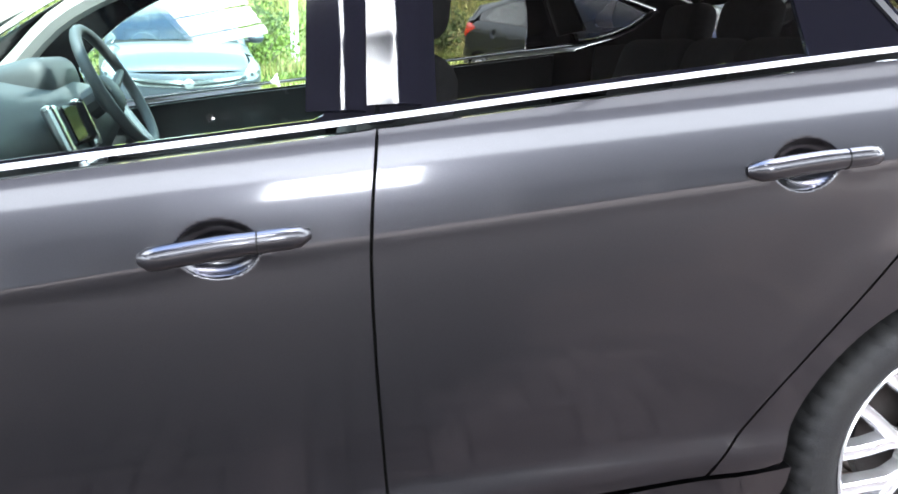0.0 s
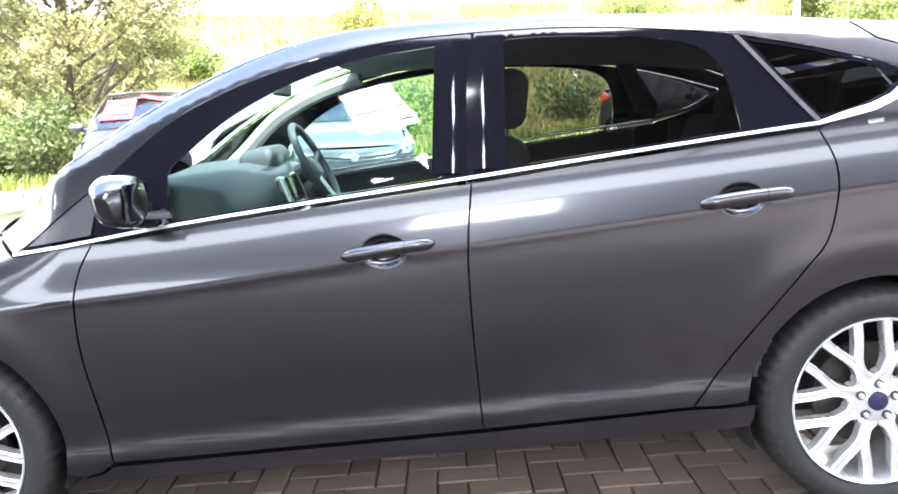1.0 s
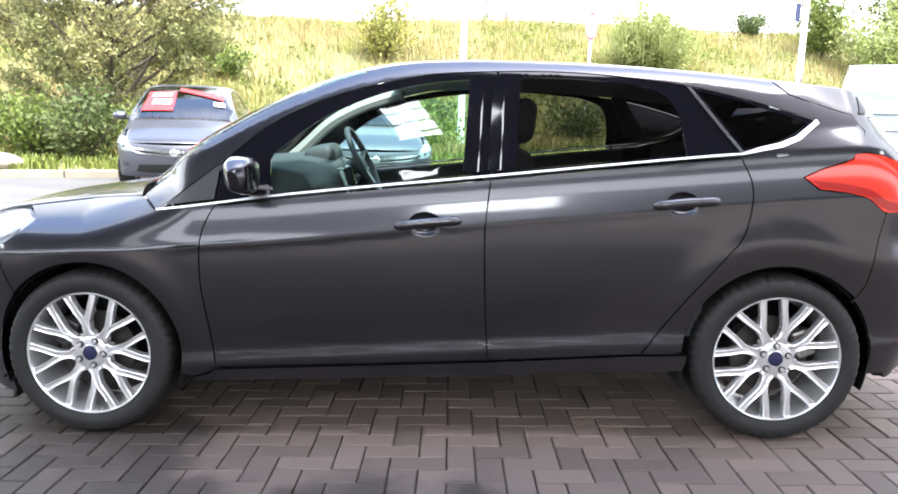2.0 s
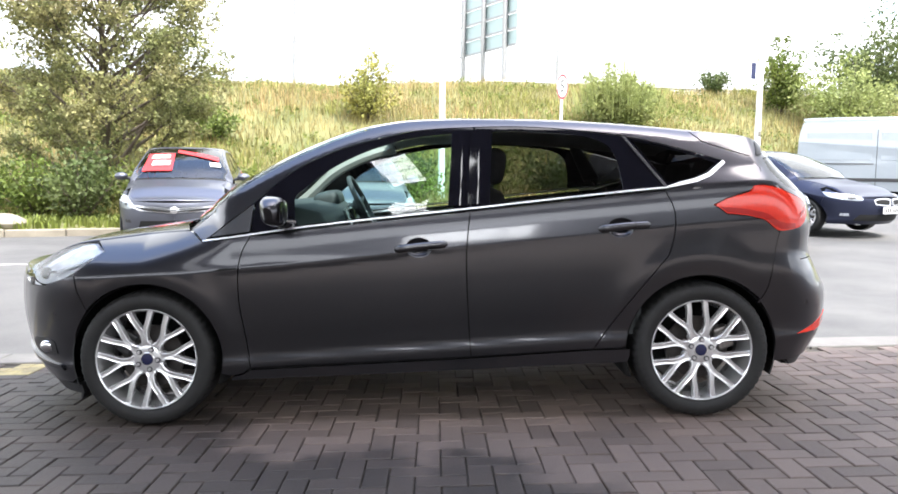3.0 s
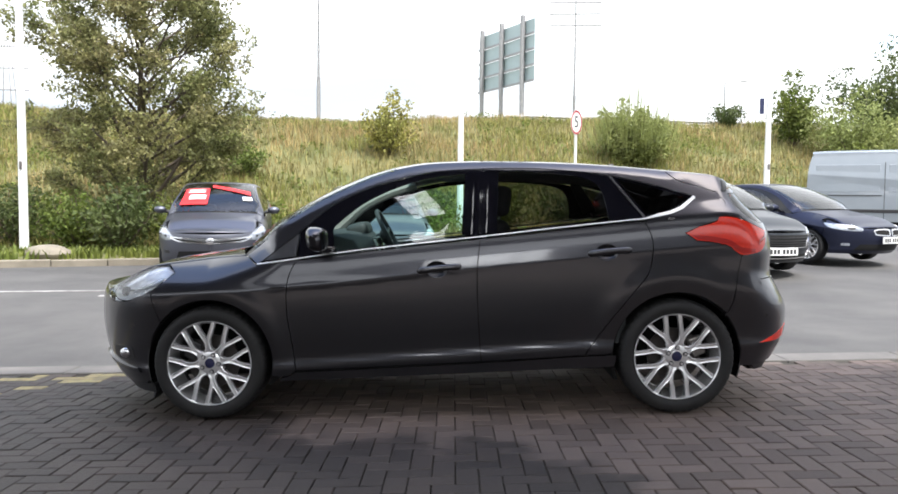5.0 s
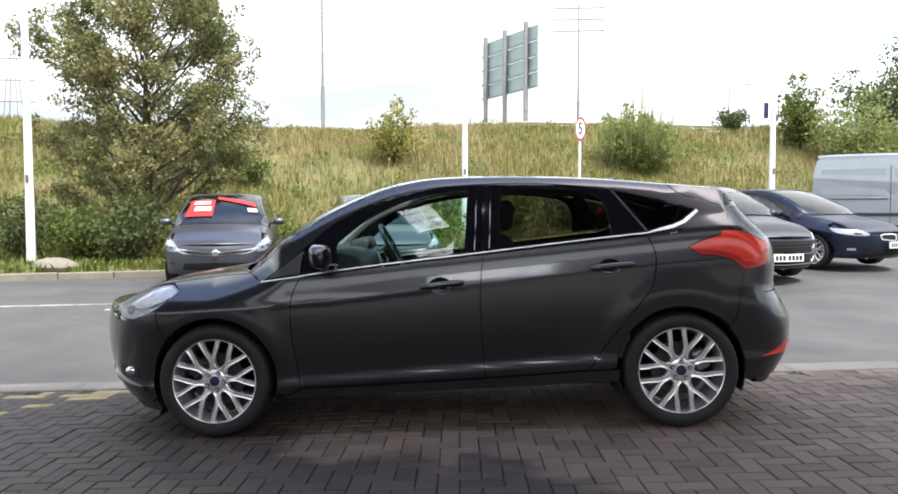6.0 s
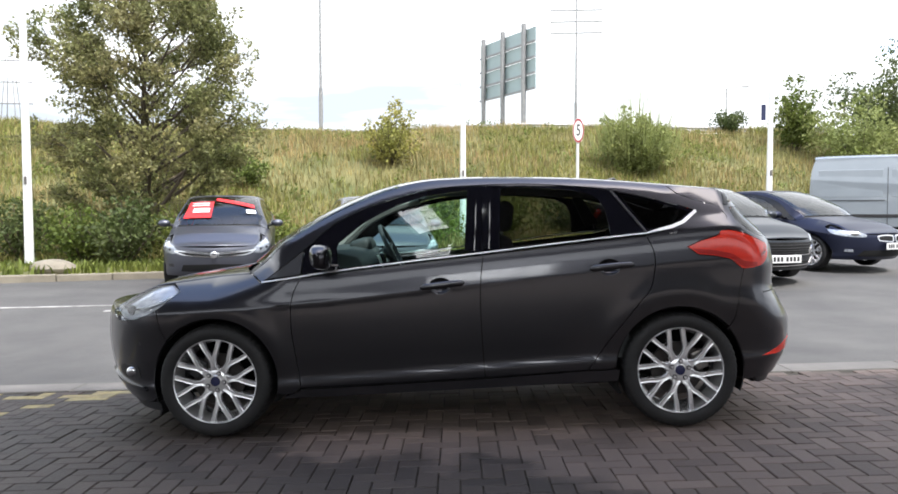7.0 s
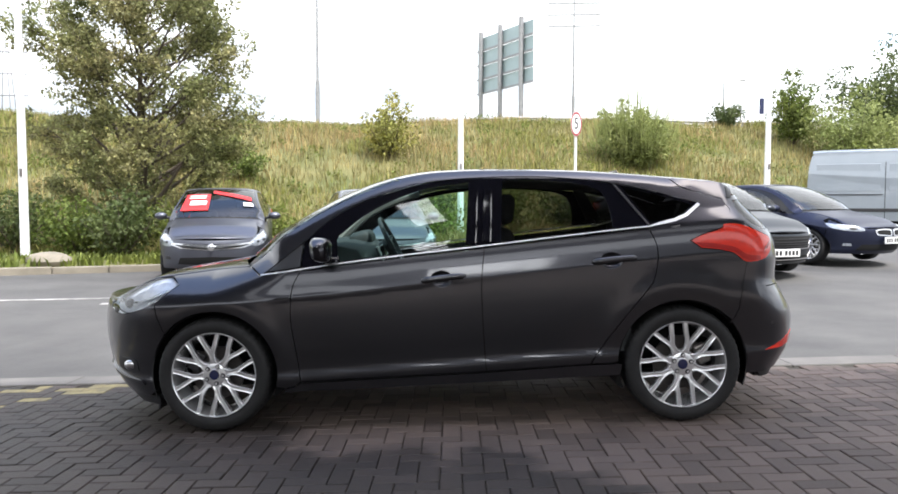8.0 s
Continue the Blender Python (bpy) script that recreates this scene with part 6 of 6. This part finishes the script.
def make_board():
    board = thing("road_sign", "back of a large grey road sign on three steel posts", "sign", Matrix.Translation((p0.x, p0.y, bank_z(p0.x, p0.y))))
    d = p1 - p0
    zb, zt = 7.2 - bank_z(p0.x, p0.y), 10.3 - bank_z(p0.x, p0.y)
    side = Vector((-d.y, d.x, 0)).normalized()
    if side.y > 0:
        side = -side
    a = math.atan2(d.y, d.x)
    m = Matrix.Translation(d*.5 + Vector((0, 0, (zb + zt)/2))) @ Matrix.Rotation(a, 4, "Z")
    for k in range(4):
        h = (zt - zb)/4
        part("panel", rbox(d.length, .03, h - .03, m @ Matrix.Translation((0, 0, -(zt - zb)/2 + h*(k + .5))), .006), BACK, board)
        part("rail", rbox(d.length, .07, .10, m @ Matrix.Translation((0, 0, -(zt - zb)/2 + h*k + .05)) @ Matrix.Translation(m.to_3x3().inverted() @ (side*.06))), GALV, board)
    for t in (.10, .47, .84):
        q = d*t + side*.15
        zg = bank_z(p0.x + q.x, p0.y + q.y) - bank_z(p0.x, p0.y) - .6
        part("post", rod((q.x, q.y, zg), (q.x, q.y, zt + .25), .13, seg=14), GALV, board, smooth=True)


make_board()

# far masts along the road
for name, label, x, y, h, kind in (("lamp_column", "tall grey road lamp column", -2.3, 35.0, 9.5, "lamp"), ("lamp_column", "tall pale lamp column with three thin crossarms", 12.53, 41.0, 9.35, "arms"), ("lamp_column", "distant grey lamp column", 25.5, 48.0, 5.0, "lamp"), ("lattice_mast", "faint distant lattice mast", -26.5, 58.0, 9.0, "lattice")):
    z = bank_z(x, y)
    t = thing(name, label, "pole", pose(x, y, z))
    if kind == "lattice":
        for k in range(4):
            part("leg", rod(((-1)**k*.8, (-1)**(k//2)*.8, -.3), ((-1)**k*.15, (-1)**(k//2)*.15, h), .05, .03, 6), GALV, t)
        for k in range(3):
            part("crossarm", rod((-1.6, 0, h*(.55 + .18*k)), (1.6, 0, h*(.55 + .18*k)), .05, seg=6), GALV, t)
        continue
    part("lower_shaft", rod((0, 0, -.4), (0, 0, h*.32), .11, .10, 12), GALV, t, smooth=True)
    part("upper_shaft", rod((0, 0, h*.32), (0, 0, h), .07, .045, 12), GALV, t, smooth=True)
    if kind == "arms":
        part("lamp_head", rbox(1.1, .3, .22, pose(.2, 0, h + .1), .06), GALV, t)
        for k in range(3):
            part("crossarm", rod((-1.6, 0, h - .95 - .67*k), (1.6, 0, h - .80 - .67*k), .045, seg=6), GALV, t)
    else:
        part("lamp_arm", rod((0, 0, h), (1.2, 0, h + .15), .04, seg=8), GALV, t)
        part("lamp_head", rbox(.5, .2, .1, pose(1.4, 0, h + .15), .03), GALV, t)
# crash barrier at the top of the bank
rail = thing("crash_barrier", "grey steel crash barrier along the road", "barrier")
line = [(x, 33.0 + .01*x, bank_z(x, 33.0) + .62) for x in np.arange(-60, 80.1, 4)]
part("beam", sweep(line, [(-.02, -.15), (.03, -.08), (-.02, 0), (.03, .08), (-.02, .15), (-.04, .15), (-.04, -.15)]), GALV, rail)
for x, y, z in line:
    part("post", rbox(.08, .08, .8, pose(x, y + .08, z - .25)), GALV, rail)

# ---- herringbone block paving ----
def darkened_area(m):
    """Areas with an edge of their own: darker and a little less rough, mostly on one side of the forecourt."""
    nt = m.node_tree
    b = nt.nodes["Principled BSDF"]
    pos = nt.nodes.new("ShaderNodeNewGeometry").outputs["Position"]
    patch = node(nt, "ShaderNodeTexNoise", Scale=0.55, Detail=6.0, Roughness=0.62)
    nt.links.new(pos, patch.inputs["Vector"])
    sep = nt.nodes.new("ShaderNodeSeparateXYZ")
    nt.links.new(pos, sep.inputs[0])
    across = nt.nodes.new("ShaderNodeMath")
    across.operation = "ADD"
    nt.links.new(sep.outputs[0], across.inputs[0])
    nt.links.new(sep.outputs[1], across.inputs[1])
    slope = nt.nodes.new("ShaderNodeMath")
    slope.operation = "MULTIPLY_ADD"
    slope.inputs[1].default_value = -0.20
    nt.links.new(across.outputs[0], slope.inputs[0])
    nt.links.new(patch.outputs[0], slope.inputs[2])
    dark_mask = nt.nodes.new("ShaderNodeMapRange")
    dark_mask.inputs[1].default_value, dark_mask.inputs[2].default_value = 0.665, 0.725
    nt.links.new(slope.outputs[0], dark_mask.inputs[0])
    tone = nt.nodes.new("ShaderNodeMapRange")
    tone.inputs[3].default_value, tone.inputs[4].default_value = 0.86, 0.30
    nt.links.new(dark_mask.outputs[0], tone.inputs[0])
    k = nt.nodes.new("ShaderNodeVectorMath")
    k.operation = "SCALE"
    nt.links.new(b.inputs["Base Color"].links[0].from_socket, k.inputs[0])
    nt.links.new(tone.outputs[0], k.inputs["Scale"])
    nt.links.new(k.outputs[0], b.inputs["Base Color"])
    ro = nt.nodes.new("ShaderNodeMapRange")
    ro.inputs[3].default_value, ro.inputs[4].default_value = 0.78, 0.62
    nt.links.new(dark_mask.outputs[0], ro.inputs[0])
    nt.links.new(ro.outputs[0], b.inputs["Roughness"])
    return m


def paving_material():
    m = surface("paving_block", (0.176, 0.129, 0.106), 0.76, second=(0.105, 0.081, 0.071), scale=0.42, amount=0.9, bump=0.35, bump_scale=180, fine=0.18, by_piece=0.28)
    return darkened_area(m)


BLOCK = paving_material()
BLOCKS = darkened_area(surface("paving_blocks", (0.176, 0.129, 0.106), 0.76, second=(0.105, 0.081, 0.071), scale=0.42, amount=0.9, bump=0.35, bump_scale=180, fine=0.18, island=0.28))
PAINTED = surface("yellow_painted_block", (0.38, 0.32, 0.14), 0.75, second=(0.17, 0.14, 0.085), scale=9, amount=0.9, bump=0.35, bump_scale=180, fine=0.15)
CELL, GAP = .102, .0027
X0, Y0 = -.135, .126


def block_mesh(sx, sy):
    """A block with chamfered top edges."""
    hx, hy, c, d = sx/2 - GAP, sy/2 - GAP, .004, .0035
    v = [(-hx, -hy, -.06), (hx, -hy, -.06), (hx, hy, -.06), (-hx, hy, -.06)]
    v += [(x, y, -d) for x, y, _ in v[:4]]
    v += [(math.copysign(hx - c, x), math.copysign(hy - c, y), 0) for x, y, _ in v[:4]]
    f = [(8, 9, 10, 11)]
    for i in range(4):
        j = (i + 1) % 4
        f += [(i, j, j + 4, i + 4), (i + 4, j + 4, j + 8, i + 8)]
    return v, f


pave = thing("paving", "brown herringbone block paving with dark joints", "paving", PAVED)
pave["kind"] = "structure"
part("joint_bed", rbox(17.0, 6.90, .04, pose(.5, -1.985, -.034)), JOINT, pave)
shapes = {}
for flat in (0, 1):
    v, f = block_mesh(2*CELL, CELL) if flat else block_mesh(CELL, 2*CELL)
    me = bpy.data.meshes.new("block")
    me.from_pydata(v, [], f)
    me.materials.append(BLOCK)
    my = me.copy()
    my.materials[0] = PAINTED
    shapes[flat] = (me, my, v, f)
pr = np.random.default_rng(3)
far_v, far_f = [], []
for i in range(-76, 88):
    for j in range(-54, 16):
        s = (i + j) % 4
        if s == 0:
            flat, cx, cy = 1, X0 + (i + 1)*CELL, Y0 + (j + .5)*CELL
        elif s == 2:
            flat, cx, cy = 0, X0 + (i + .5)*CELL, Y0 + (j + 1)*CELL
        else:
            continue
        top = cy + (CELL/2 if flat else CELL)
        if top > EDGE_Y0 + .01 or cy < -5.3:
            continue
        yellow = (cx < -2.45 and 1.26 < cy < 1.40) or (cx < -2.45 and abs(cy - (1.07 + (cx + 2.80)*.85)) < .075)
        dz, rx, ry = pr.normal(0, .0012), pr.normal(0, .35), pr.normal(0, .35)
        near = -2.25 < cx < 1.85 and -1.35 < cy < .05
        if near or yellow and cx > -4.5:
            me, my, _, _ = shapes[flat]
            ob = new("block", my if yellow else me)
            ob.parent = pave
            ob.matrix_basis = pose(cx, cy, dz, rx, ry, pr.normal(0, .4))
        else:
            _, _, v, f = shapes[flat]
            n = len(far_v)
            m = pose(cx, cy, dz, rx, ry, pr.normal(0, .4))
            far_v += [tuple(m @ Vector(p)) for p in v]
            far_f += [tuple(a + n for a in q) for q in f]
rest = emit_mesh("block_field", far_v, far_f, BLOCKS, pave, smooth=False)
rest["kind"] = "stuff"
